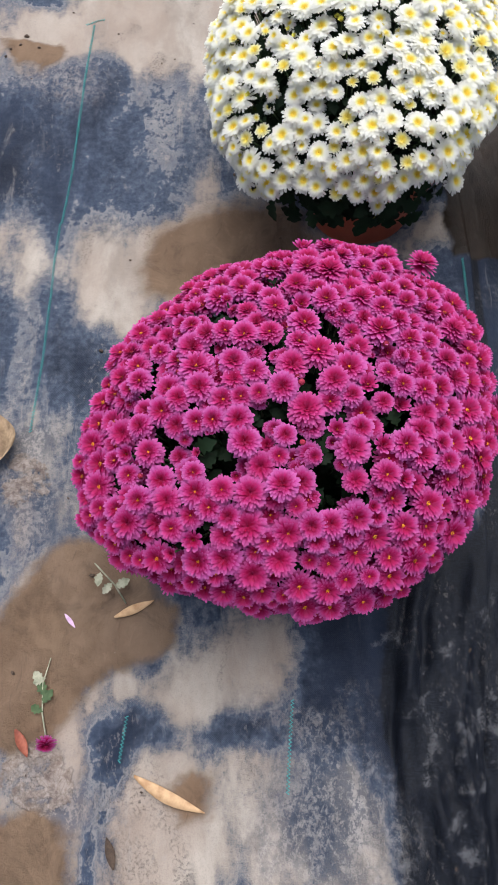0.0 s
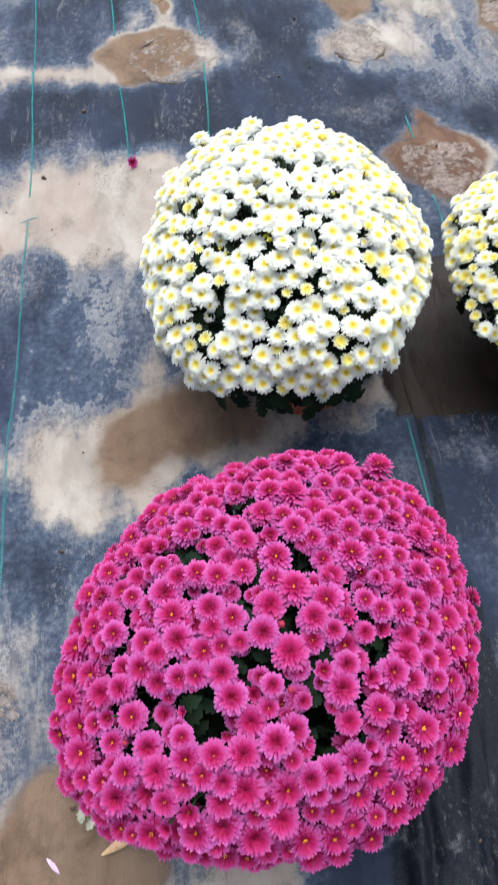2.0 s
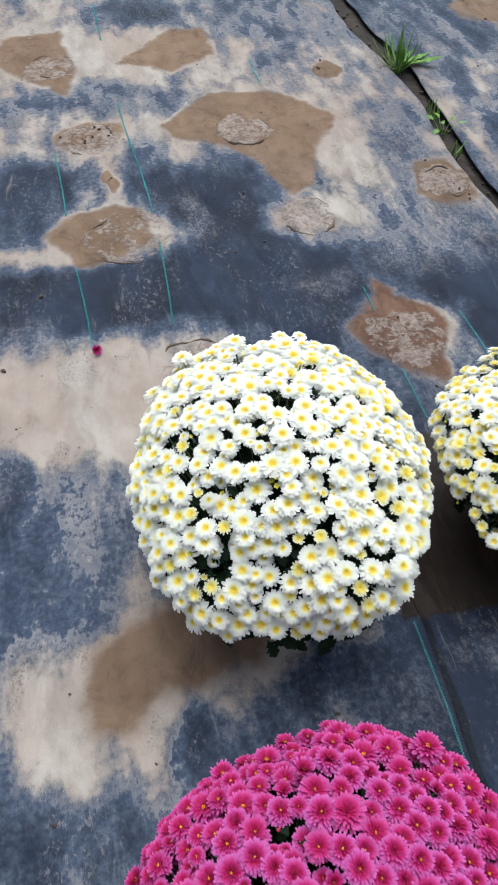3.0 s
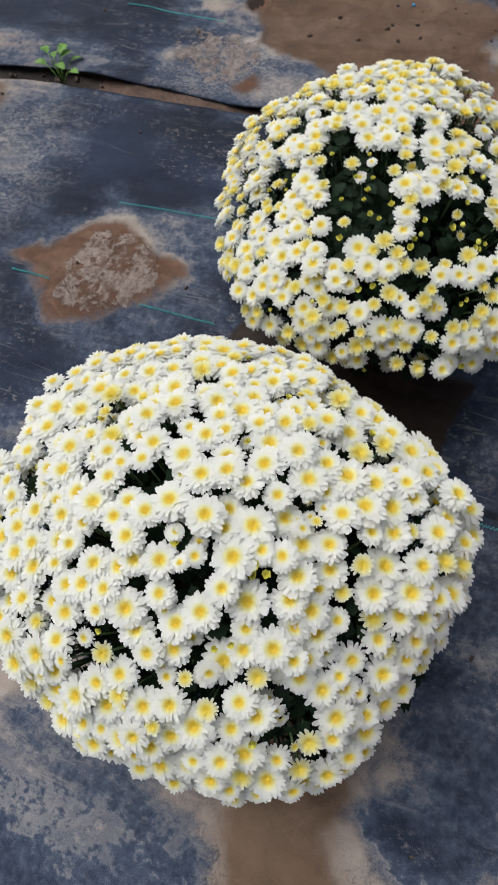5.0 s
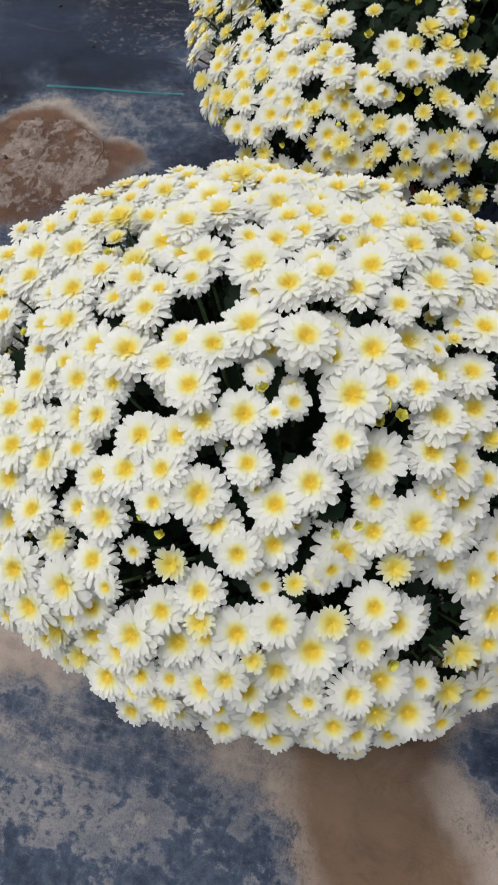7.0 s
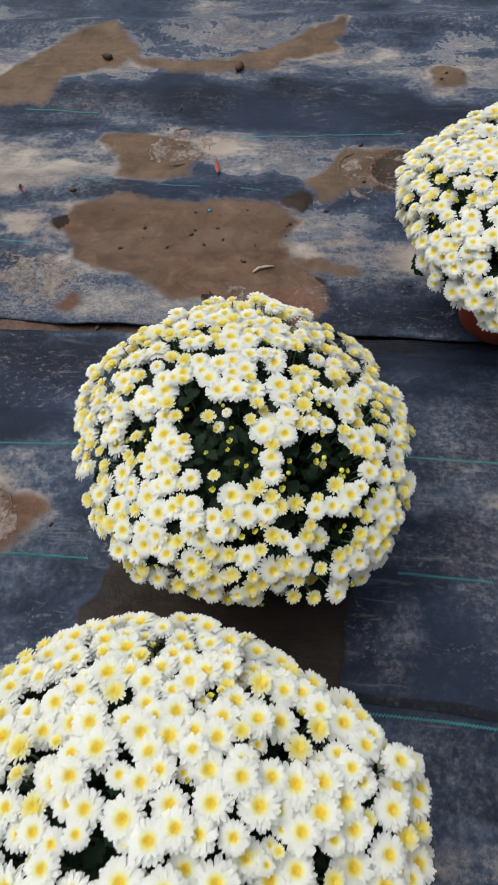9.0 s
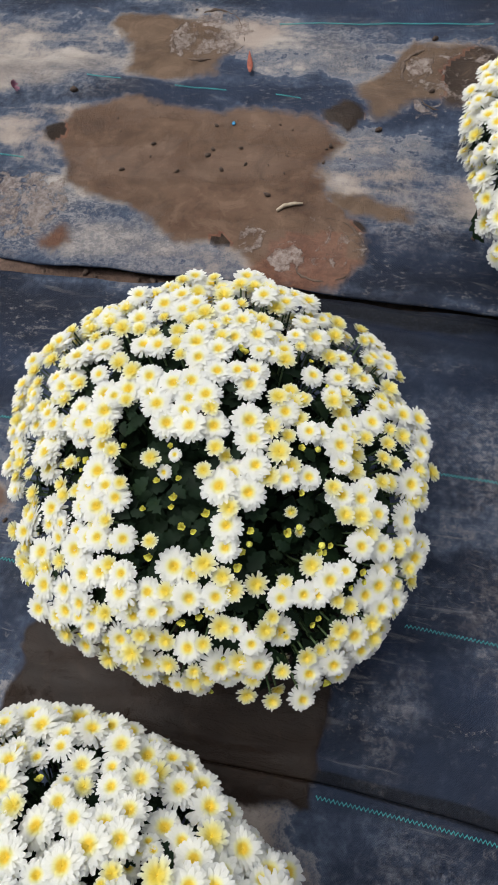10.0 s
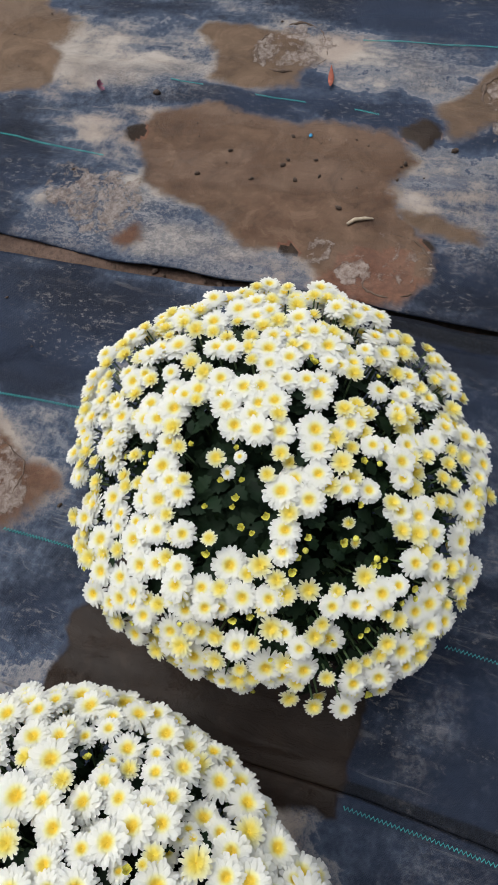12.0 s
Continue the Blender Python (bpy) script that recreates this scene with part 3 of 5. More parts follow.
# outlines of pale silt and of bare cloth with their amount
SILT_PATCHES = []
SILT_PATCHES.append((((-0.61, 1.77), (-0.47, 1.82), (-0.41, 1.9), (-0.32, 1.89), (-0.3, 1.78), (-0.35, 1.67), (-0.38, 1.5), (-0.41, 1.36), (-0.41, 1.24), (-0.33, 1.18), (-0.3, 1.09), (-0.35, 0.96), (-0.42, 0.88), (-0.49, 0.94), (-0.53, 1.1)), -0.12))
SILT_PATCHES.append((((-0.29, 0.33), (-0.2, 0.34), (-0.21, 0.28), (-0.25, 0.23), (-0.25, 0.16), (-0.27, 0.05), (-0.31, 0.05), (-0.28, 0.17), (-0.27, 0.25)), -1.0))
SILT_PATCHES.append((((-0.21, 0.33), (-0.1, 0.32), (0.06, 0.33), (0.09, 0.38), (0.1, 0.48), (0.28, 0.51), (0.27, 0.31), (0.2, 0.31), (0.16, 0.28), (0.08, 0.29), (-0.11, 0.3), (-0.21, 0.29)), -0.8))
SILT_PATCHES.append((((0.28, 0.51), (0.37, 0.59), (0.44, 0.67), (0.37, 0.05), (0.27, 0.05), (0.25, 0.22), (0.25, 0.32)), -1.0))
SILT_PATCHES.append((((0.45, 1.42), (0.48, 1.29), (0.42, 1.29), (0.39, 1.33), (0.41, 1.36)), 0.9))
SILT_PATCHES.append((((-0.35, 1.14), (-0.33, 1.3), (-0.22, 1.39), (-0.05, 1.43), (0.18, 1.35), (0.4, 1.36), (0.38, 1.24), (0.21, 1.22), (0.06, 1.2), (-0.03, 1.19), (-0.13, 1.12), (-0.26, 1.09)), 0.7))
# the strip by the magenta plant that lay folded away from the dust
FOLDED = ((0.28, 0.51), (0.37, 0.59), (0.44, 0.67), (0.37, 0.05), (0.27, 0.05), (0.25, 0.22), (0.25, 0.32))
SILT_PATCHES.append((((-0.31, 0.36), (-0.24, 0.4), (-0.14, 0.42), (-0.02, 0.49), (0.09, 0.49), (0.08, 0.37), (0.04, 0.33), (-0.11, 0.32), (-0.19, 0.34), (-0.29, 0.34)), 0.8))
SILT_PATCHES.append((((-0.2, 0.29), (-0.11, 0.29), (0.02, 0.28), (0.01, 0.2), (0.02, 0.08), (-0.23, 0.05), (-0.23, 0.17), (-0.2, 0.23)), 0.75))
SILT_PATCHES.append((((-0.32, 0.32), (-0.29, 0.32), (-0.27, 0.22), (-0.3, 0.16), (-0.32, 0.18), (-0.36, 0.19), (-0.42, 0.2), (-0.43, 0.26), (-0.37, 0.27), (-0.33, 0.3)), 0.7))
SILT_PATCHES.append((((0.16, 0.27), (0.24, 0.22), (0.24, 0.05), (0.18, 0.05), (0.2, 0.17)), 0.55))
SILT_PATCHES.append((((-0.3, 1.76), (-0.13, 1.86), (-0.11, 1.62), (-0.04, 1.49), (-0.13, 1.35), (-0.22, 1.33), (-0.23, 1.2), (-0.19, 1.14), (-0.28, 1.06), (-0.31, 1.15), (-0.33, 1.18), (-0.41, 1.24), (-0.39, 1.36), (-0.36, 1.5), (-0.33, 1.65)), 0.65))
SILT_PATCHES.append((((-0.51, 0.89), (-0.42, 0.87), (-0.36, 0.92), (-0.34, 0.72), (-0.36, 0.66), (-0.42, 0.61), (-0.46, 0.52)), 0.45))
SILT_PATCHES.append((((-0.09, 1.81), (-0.08, 1.64), (-0.14, 1.46), (-0.15, 1.38), (-0.26, 1.34), (-0.36, 1.69)), -0.8))
SILT_PATCHES.append((((-0.01, 1.23), (0.08, 1.06), (-0.04, 1.05), (-0.05, 1.13), (-0.04, 1.19)), -0.8))
SILT_PATCHES.append((((0.03, 1.26), (-0.03, 1.19), (-0.08, 1.16), (-0.06, 1.04), (-0.15, 1.03), (-0.2, 1.22), (-0.1, 1.23)), 0.35))
SILT_PATCHES.append((((-0.47, 2.25), (-0.38, 2.36), (-0.23, 2.36), (-0.09, 2.29), (0.02, 2.3), (-0.02, 2.11), (-0.09, 2.01), (-0.12, 1.77), (-0.12, 1.59), (-0.2, 1.6), (-0.3, 1.84), (-0.34, 2.05), (-0.47, 2.14)), 0.6))
SILT_PATCHES.append((((-0.49, 2.65), (-0.31, 2.67), (-0.13, 2.59), (0.08, 2.58), (0.35, 2.68), (0.59, 2.55), (0.61, 2.33), (0.53, 2.29), (0.41, 2.36), (0.2, 2.4), (0.08, 2.31), (-0.06, 2.31), (-0.28, 2.41), (-0.48, 2.35)), -0.7))
SILT_PATCHES.append((((1.85, 2.35), (1.92, 2.14), (1.91, 1.91), (1.91, 1.62), (1.92, 1.41), (1.87, 1.4), (1.87, 1.61), (1.87, 1.89), (1.87, 2.04), (1.82, 2.31)), -0.8))
SILT_PATCHES.append((((2.11, 2.65), (2.14, 2.23), (1.94, 1.95), (1.85, 2.35), (1.95, 2.42), (1.97, 2.58)), 0.45))
SILT_PATCHES.append((((1.87, 2.38), (1.72, 2.06), (1.59, 2.02), (1.66, 2.27), (1.76, 2.38)), 0.45))
SILT_PATCHES.append((((1.46, 2.02), (1.5, 1.8), (1.46, 1.7), (1.41, 1.64), (1.37, 1.82), (1.38, 1.96)), 0.5))
SILT_PATCHES.append((((2.19, 1.75), (2.18, 1.63), (2.08, 1.58), (2.05, 1.65), (2.08, 1.72)), 0.5))
SILT_PATCHES.append((((1.68, 1.41), (1.73, 1.22), (1.68, 1.22), (1.64, 1.35)), 0.5))
SILT_PATCHES.append((((1.55, 2.37), (1.58, 2.29), (1.57, 2.08), (1.53, 1.88), (1.48, 1.74), (1.49, 1.84), (1.46, 2.01), (1.54, 2.1), (1.55, 2.2), (1.49, 2.28), (1.4, 2.3)), -0.6))
SILT_PATCHES.append((((1.34, 2.27), (1.33, 2.01), (1.34, 1.83), (1.35, 1.69), (1.25, 1.82), (1.14, 1.9), (1.02, 1.95), (1, 2.1)), -0.6))
SILT_PATCHES.append((((0.0, 0.28), (0.16, 0.27), (0.24, 0.22), (0.24, 0.08), (0.23, -0.2), (0.0, -0.2)), 0.6))
SILT_PATCHES.append((((1.08, 2.6), (1.2, 2.55), (1.31, 2.62), (1.32, 3.4), (1.2, 3.6), (1.08, 3.4), (1.02, 3.0)), 0.2))
SILT_PATCHES.append((((1.42, 2.62), (1.5, 2.62), (1.52, 3.0), (1.5, 3.4), (1.42, 3.4)), 0.4))
SILT_PATCHES.append((((1.62, 2.9), (1.8, 3.0), (1.85, 3.4), (1.68, 3.6), (1.56, 3.3)), 0.5))
# thin even wash of dust
WASHED = ((-0.08, 1.86), (-0.09, 1.6), (-0.16, 1.42), (-0.28, 1.36), (-0.42, 1.42), (-0.5, 1.6), (-0.46, 1.86), (-0.3, 1.9))
# outlines of flaking residue with their amount
FLAKE_PATCHES = []
FLAKE_PATCHES.append((((0, 0.28), (0.16, 0.27), (0.24, 0.22), (0.24, 0.08), (0.01, 0.08)), 0.55))
FLAKE_PATCHES.append((((-0.51, 0.89), (-0.42, 0.87), (-0.36, 0.92), (-0.34, 0.72), (-0.36, 0.66), (-0.42, 0.61), (-0.46, 0.52)), 0.7))
FLAKE_PATCHES.append((((1.41, 2.25), (1.5, 2.25), (1.55, 2.2), (1.54, 2.1), (1.46, 2.01), (1.39, 2)), 0.9))
FLAKE_PATCHES.append((((1.46, 2.02), (1.5, 1.8), (1.46, 1.7), (1.41, 1.64), (1.37, 1.82), (1.38, 1.96)), 0.6))


def edge_west(y):
    """The cut edge of the west sheet."""
    return np.interp(y, [-6, 0.08, 0.49, 0.70, 1.07, 1.24, 1.43, 1.75, 12], [-0.2, 0.37, 0.43, 0.46, 0.49, 0.497, 0.492, 0.487, 0.487])


def edge_mid(y):
    return np.interp(y, [-6, 0.9, 1.3, 1.65, 2.0, 2.3, 2.5, 2.7, 2.95, 3.25, 3.6, 3.95, 12], [1.33, 1.345, 1.352, 1.352, 1.335, 1.328, 1.335, 1.312, 1.308, 1.332, 1.32, 1.27, 1.27]) + 0.006 * lattice(y * 9, y * 0 + 3, 5)


def edge_east(y):
    return np.interp(y, [-6, 0.9, 1.3, 1.65, 1.85, 2.0, 2.3, 2.5, 2.7, 2.95, 3.25, 3.6, 3.95, 12], [1.343, 1.358, 1.366, 1.372, 1.374, 1.368, 1.384, 1.388, 1.374, 1.38, 1.397, 1.41, 1.36, 1.36]) + 0.006 * lattice(y * 8, y * 0 + 7, 6)


def fold_line(y):
    """The deep crease that runs from the magenta plant."""
    return np.interp(y, [-1.0, 0.05, 0.3, 0.40, 0.5, 0.62], [0.30, 0.25, 0.25, 0.262, 0.28, 0.32])


def blob(x, y, b):
    c, s = math.cos(radians(b[4])), math.sin(radians(b[4]))
    u, v = x - b[0], y - b[1]
    p, q = (c * u + s * v) / b[2], (c * v - s * u) / b[3]
    return np.sqrt(p ** 2 + q ** 2)


def inside(x, y, outline):
    """How far inside an outline a point lies, in metres; negative outside it."""
    o = np.array(outline)
    if x.size == 1 and not (o[:, 0].min() - 0.2 < x.flat[0] < o[:, 0].max() + 0.2 and o[:, 1].min() - 0.2 < y.flat[0] < o[:, 1].max() + 0.2):
        return x * 0 - 1
    best, odd = x * 0 + 9.0, np.zeros(x.shape, bool)
    for (ax, ay), (bx, by) in zip(o, np.roll(o, -1, 0)):
        dx, dy = bx - ax, by - ay
        s = np.clip(((x - ax) * dx + (y - ay) * dy) / (dx * dx + dy * dy + 1e-9), 0, 1)
        best = np.minimum(best, np.hypot(x - ax - s * dx, y - ay - s * dy))
        odd ^= ((ay > y) != (by > y)) & (x < ax + dx * (y - ay) / (dy if dy else 1e-9))
    return np.where(odd, best, -best)


def fields(x, y):
    """Silt, mud, dampness and crust over the plan."""
    wx = x + 0.05 * ripples(x, y, 7, 11) + 0.02 * ripples(x, y, 28, 12)
    wy = y + 0.06 * ripples(x, y, 6, 21) + 0.02 * ripples(x, y, 26, 22)
    silt = -0.08 - 0.05 * np.clip((x - 1.45) * 8, 0, 1) + 0.12 * np.clip((0.35 - x) * 4, 0, 1) + 0.10 * np.clip((y - 2.8) * 2, 0, 1) + 0.50 * ripples(x, y * 0.75, 5.0, 31) + 0.36 * ripples(x * 2, y * 0.6, 9, 33)
    for b in SILT_NEAR + SILT_FAR + [(*e[:5], e[5] * 0.62) for e in SILT_EAST] + BARE_WEST + BARE_EAST:
        silt = silt + b[5] * np.clip(1.6 - blob(wx, wy, b), 0, 1)
    # wind and water draw the silt out along the rows
    silt = silt + 0.34 * np.clip((x - 1.40) * 10, 0, 1) * ripples(x * 2.4 + 0.3 * y, y * 0.5, 6.0, 35, 4)
    nx, ny = x + 0.018 * ripples(x, y, 14, 51) + 0.008 * ripples(x, y, 50, 53), y + 0.022 * ripples(x, y, 12, 52) + 0.008 * ripples(x, y, 50, 54)
    for outline, amount in SILT_PATCHES:
        silt = silt + amount * np.clip(0.5 + inside(nx, ny, outline) / 0.07, 0, 1)
    silt = np.clip(silt, -0.85, 1.2)
    silt = silt + (0.3 * silt - 0.17 - silt) * np.clip(0.5 + inside(nx, ny, WASHED) / 0.12, 0, 1)
    silt = silt - 0.45 * np.clip(0.5 + inside(nx, ny, FOLDED) / 0.05, 0, 1)
    # black folded cloth, with shade by the edge and creases put into colour
    near = np.clip((0.95 - y) * 4, 0, 1)
    silt = silt - 3.0 * near * np.exp(-((wx * 0.4 + x * 0.6 - edge_west(y) - 0.022) / 0.028) ** 2)
    silt = silt - 1.8 * np.clip((1.40 - y) * 6, 0, 1) * np.exp(-((x - edge_west(y) - 0.008) / 0.010) ** 2)
    silt = silt - 1.9 * np.clip((0.66 - y) * 6, 0, 1) * np.exp(-((wx * 0.5 + x * 0.5 - fold_line(y) - 0.008) / 0.020) ** 2)
    silt = silt - 1.3 * np.clip((0.72 - y) * 6, 0, 1) * np.clip((y - 0.36) * 8, 0, 1) * np.exp(-((wx - 0.33) / 0.06) ** 2)
    # strip by the gap that lay folded away from the dust
    silt = silt - 1.7 * np.clip((1.50 - y) * 5, 0, 1) * np.exp(-((wx * 0.4 + x * 0.6 - 1.325) / 0.026) ** 2)
    mud, damp = x * 0, x * 0
    for b in MUD_WEST + MUD_EAST + MUD_FAR:
        k = np.clip(0.5 + 1.1 * (1 - blob(wx, wy, b)), 0, 1)
        damp = np.where(k > mud, b[5], damp)
        mud = np.maximum(mud, k)
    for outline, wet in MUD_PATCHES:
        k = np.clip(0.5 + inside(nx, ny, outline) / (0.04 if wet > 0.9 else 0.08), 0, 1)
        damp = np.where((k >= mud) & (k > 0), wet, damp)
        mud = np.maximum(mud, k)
    crust = x * 0
    for cx, cy, r, most in POT_MARKS + CRUSTS:
        crust = np.maximum(crust, np.clip(0.5 + 2.5 * (1 - np.hypot(wx * 0.6 + x * 0.4 - cx, wy * 0.6 + y * 0.4 - cy) / r), 0, most))
    return np.clip(silt, -1.3, 1.2), mud, damp, crust


# flaked residue, x, y, half-widths, turn, amount
FLAKES = [(0.16, 0.20, 0.10, 0.13, 0, 0.9), (0.10, 0.34, 0.12, 0.05, 0, 0.6), (-0.42, 0.76, 0.10, 0.10, 0, 0.7), (-0.34, 0.20, 0.07, 0.06, 0, 0.8), (0.95, 2.45, 0.13, 0.12, 0, 0.7), (1.15, 2.55, 0.10, 0.20, 0, 0.7),
          (1.15, 3.0, 0.12, 0.3, 0, 0.6), (0.62, 2.36, 0.12, 0.06, 0, 0.5), (0.78, 0.95, 0.20, 0.12, 0, 0.45), (1.05, 0.95, 0.15, 0.22, 0, 0.5), (1.52, 2.0, 0.09, 0.16, 0, 0.85), (1.58, 1.25, 0.08, 0.10, 0, 0.6)]
FLAKES_FAR = [(-0.46, 1.86, 0.11, 0.10, 0, 0.7), (1.60, 1.75, 0.07, 0.14, 0, 0.6), (2.12, 1.45, 0.10, 0.12, 0, 0.6), (2.35, 2.1, 0.1, 0.2, 0, 0.5), (0.30, 2.75, 0.06, 0.12, 0, 0.7), (0.62, 1.17, 0.09, 0.04, 0, 0.4), (-0.30, 2.30, 0.10, 0.10, 0, 0.5),
              (0.40, 1.12, 0.12, 0.10, 0, 0.35), (-0.05, 1.62, 0.10, 0.10, 0, 0.35), (1.95, 2.1, 0.08, 0.2, 0, 0.5)]


def flakes(x, y):
    """Where dried residue flakes off in specks."""
    wx, wy = x + 0.06 * ripples(x, y, 8, 61), y + 0.06 * ripples(x, y, 8, 62)
    k = x * 0
    for b in FLAKES + FLAKES_FAR:
        k = np.maximum(k, b[5] * np.clip(1.5 - blob(wx, wy, b), 0, 1))
    for outline, amount in FLAKE_PATCHES:
        k = np.maximum(k, amount * np.clip(0.5 + inside(wx, wy, outline) / 0.06, 0, 1))
    return k


def crumple(x, y):
    """Sharp creases of the film that lies folded by the magenta plant, 0 to about 1.5."""
    k = (1 - np.abs(ripples(x * 1.6 + 0.5 * y, y * 0.9, 11.0, 71, 3))) ** 5 + 0.6 * (1 - np.abs(ripples(x * 0.8 - 0.7 * y, y * 1.2, 17.0, 73, 2))) ** 5
    return k * np.clip((0.66 - y) * 6, 0, 1) * np.clip((x - 0.12) * 14, 0, 1) * np.clip((0.62 - x) * 10, 0, 1)


def lift(x, y):
    """Height of the sheets over the soil."""
    z = 0.006 * ripples(x * 1.5, y * 0.6, 3.0, 41) + 0.0035 * ripples(x, y * 0.7, 16, 43)
    z = z + 0.016 * np.exp(-((x - 0.27 - 0.03 * np.sin(y * 7)) / 0.022) ** 2) * np.clip((0.62 - y) * 4, 0, 1)
    z = z + 0.010 * np.exp(-((x - 0.36 - 0.02 * np.sin(y * 9 + 1)) / 0.018) ** 2) * np.clip((0.62 - y) * 4, 0, 1)
    crease = 0.022 * (1 - np.abs(ripples(x * 2.0 + 0.3 * y, y * 0.55, 5.0, 47, 2))) ** 4 + 0.008 * (1 - np.abs(ripples(x * 1.5, y * 0.8, 12.0, 49, 2))) ** 3
    z = z + crease * np.clip((x - 0.18) * 12, 0, 1) * np.clip((0.75 - y) * 4, 0, 1) * np.clip((0.6 - x) * 12, 0, 1)
    pull = np.clip((0.66 - y) * 6, 0, 1)
    g = fold_line(y)
    for off, deep, wide in ((0.0, -0.014, 0.008), (0.018, 0.012, 0.010), (0.042, -0.012, 0.008), (0.115, 0.012, 0.012), (0.15, -0.010, 0.010)):
        z = z + pull * deep * np.exp(-((x - g - off - 0.016 * ripples(x * 0.3, y, 7.0, 60 + int(off * 1000), 3)) / wide) ** 2)
    z = z + 0.007 * crumple(x, y)
    # long low wrinkles
    z = z + 0.004 * (1 - np.abs(ripples(x * 2.2 + 0.25 * y, y * 0.4, 5.0, 75, 3))) ** 6
    near = np.clip((1.75 - y) * 2.5, 0, 1)
    z = z + near * 0.020 * np.exp(-((x - 1.325 - 0.012 * np.sin(y * 5)) / 0.016) ** 2)
    z = z + near * 0.013 * np.exp(-((x - 1.275 - 0.015 * np.sin(y * 4 + 2)) / 0.014) ** 2)
    z = z + 0.012 * np.exp(-((x - 1.92 - 0.03 * np.sin(y * 3.1)) / 0.05) ** 2) + 0.03 * np.exp(-((x - 2.86 - 0.03 * np.sin(y * 2)) / 0.06) ** 2)
    return z


def sheet(name, left, right, label, nx, raised, whole_left=False, whole_right=False):
    """One strip of ground cover with its edges turned down."""
    ys = np.concatenate([np.linspace(-6, -0.3, 24)[:-1], np.arange(-0.3, 2.6, 0.010), np.arange(2.6, 4.7, 0.018), np.linspace(4.7, 12, 24)])
    u = nx
    l, r = left(ys)[:, None], right(ys)[:, None]
    x = l + (r - l) * u[None, :]
    y = np.repeat(ys[:, None], len(u), 1)
    silt, mud, damp, crust = fields(x, y)
    z = 0.004 + lift(x, y) + raised(x, y) + 0.004 * np.clip(mud * 2 - 0.6, 0, 1) + 0.003 * crust
    rows, cols = x.shape
    seam = {0: whole_left, cols - 1: whole_right}
    top = np.stack([x, y, z], -1).reshape(-1, 3)
    ids = np.arange(rows * cols).reshape(rows, cols)
    f = np.stack([ids[:-1, :-1], ids[:-1, 1:], ids[1:, 1:], ids[1:, :-1]], -1).reshape(-1, 4).tolist()
    low, vals = [], [a.reshape(-1) for a in (silt, mud, damp, crust)]
    n = rows * cols
    for col, flip in ((0, False), (cols - 1, True)):
        line = ids[:, col]
        down = top[line] + np.array([0, 0, -0.0045])
        low.append(down)
        for i in range(rows - 1):
            if seam[col] and ys[i] > 1.9:  # the sheet is whole here
                continue
            q = (line[i], line[i + 1], n + i + 1, n + i)
            f.append(tuple(int(k) for k in (q[::-1] if flip else q)))
        n += rows
        vals = [np.concatenate([a, np.full(rows, -1.0 if j == 0 else 0.0)]) for j, a in enumerate(vals)]
    me = mesh_of(name, np.concatenate([top] + low), f, FABRIC, True, sand=vals[0], mud=vals[1], damp=vals[2], crust=vals[3], flakes=np.concatenate([flakes(x, y).reshape(-1), np.zeros(2 * rows)]), crease=np.concatenate([crumple(x, y).reshape(-1), np.zeros(2 * rows)]))
    return tagged(new(name, me), label, "ground cover", kind="structure")


ground = tagged(new("ground", mesh_of("ground", [(-300, -300, -0.03), (300, -300, -0.03), (300, 300, -0.03), (-300, 300, -0.03)], [(0, 1, 2, 3)], SOIL, False)),
                "dark bare soil under the ground cover sheets", "soil", kind="structure")
dense = np.concatenate([np.linspace(0, 0.12, 22)[:-1], np.linspace(0.12, 1, 84)])
sheet_west = sheet("ground_sheet_1", lambda y: y * 0 - 6.0, edge_west, "dusty dark blue woven ground cover sheet with dried silt",
                   np.concatenate([np.linspace(0, 0.78, 14)[:-1], np.linspace(0.78, 0.93, 68)[:-1], np.linspace(0.93, 1.0, 84)]), lambda x, y: 0.015 * np.clip((1.9 - y) * 3, 0, 1) * np.clip(1 - (edge_west(y) - x) / 0.5, 0, 1), False, True)
sheet_mid = sheet("ground_sheet_2", edge_west, edge_mid, "clean dark blue woven ground cover with mud stains", dense, lambda x, y: x * 0, True)
sheet_east = sheet("ground_sheet_3", edge_east, lambda y: y * 0 + 9.0, "muddy woven ground cover sheet with brown puddle stains",
                   np.concatenate([np.linspace(0, 0.13, 110)[:-1], np.linspace(0.13, 0.20, 40)[:-1], np.linspace(0.20, 0.30, 14)[:-1], np.linspace(0.30, 1, 12)]), lambda x, y: x * 0)


def surface(x, y):
    ax, ay = np.array([x]), np.array([y])
    mud, crust = fields(ax, ay)[1][0], fields(ax, ay)[3][0]
    z = 0.004 + lift(ax, ay)[0] + 0.004 * min(1, max(0, mud * 2 - 0.6)) + 0.003 * crust
    e = float(edge_west(ay)[0])
    if x < e:
        z += 0.015 * min(1, max(0, (1.9 - y) * 3)) * min(1, max(0, 1 - (e - x) / 0.5))
    return float(z)


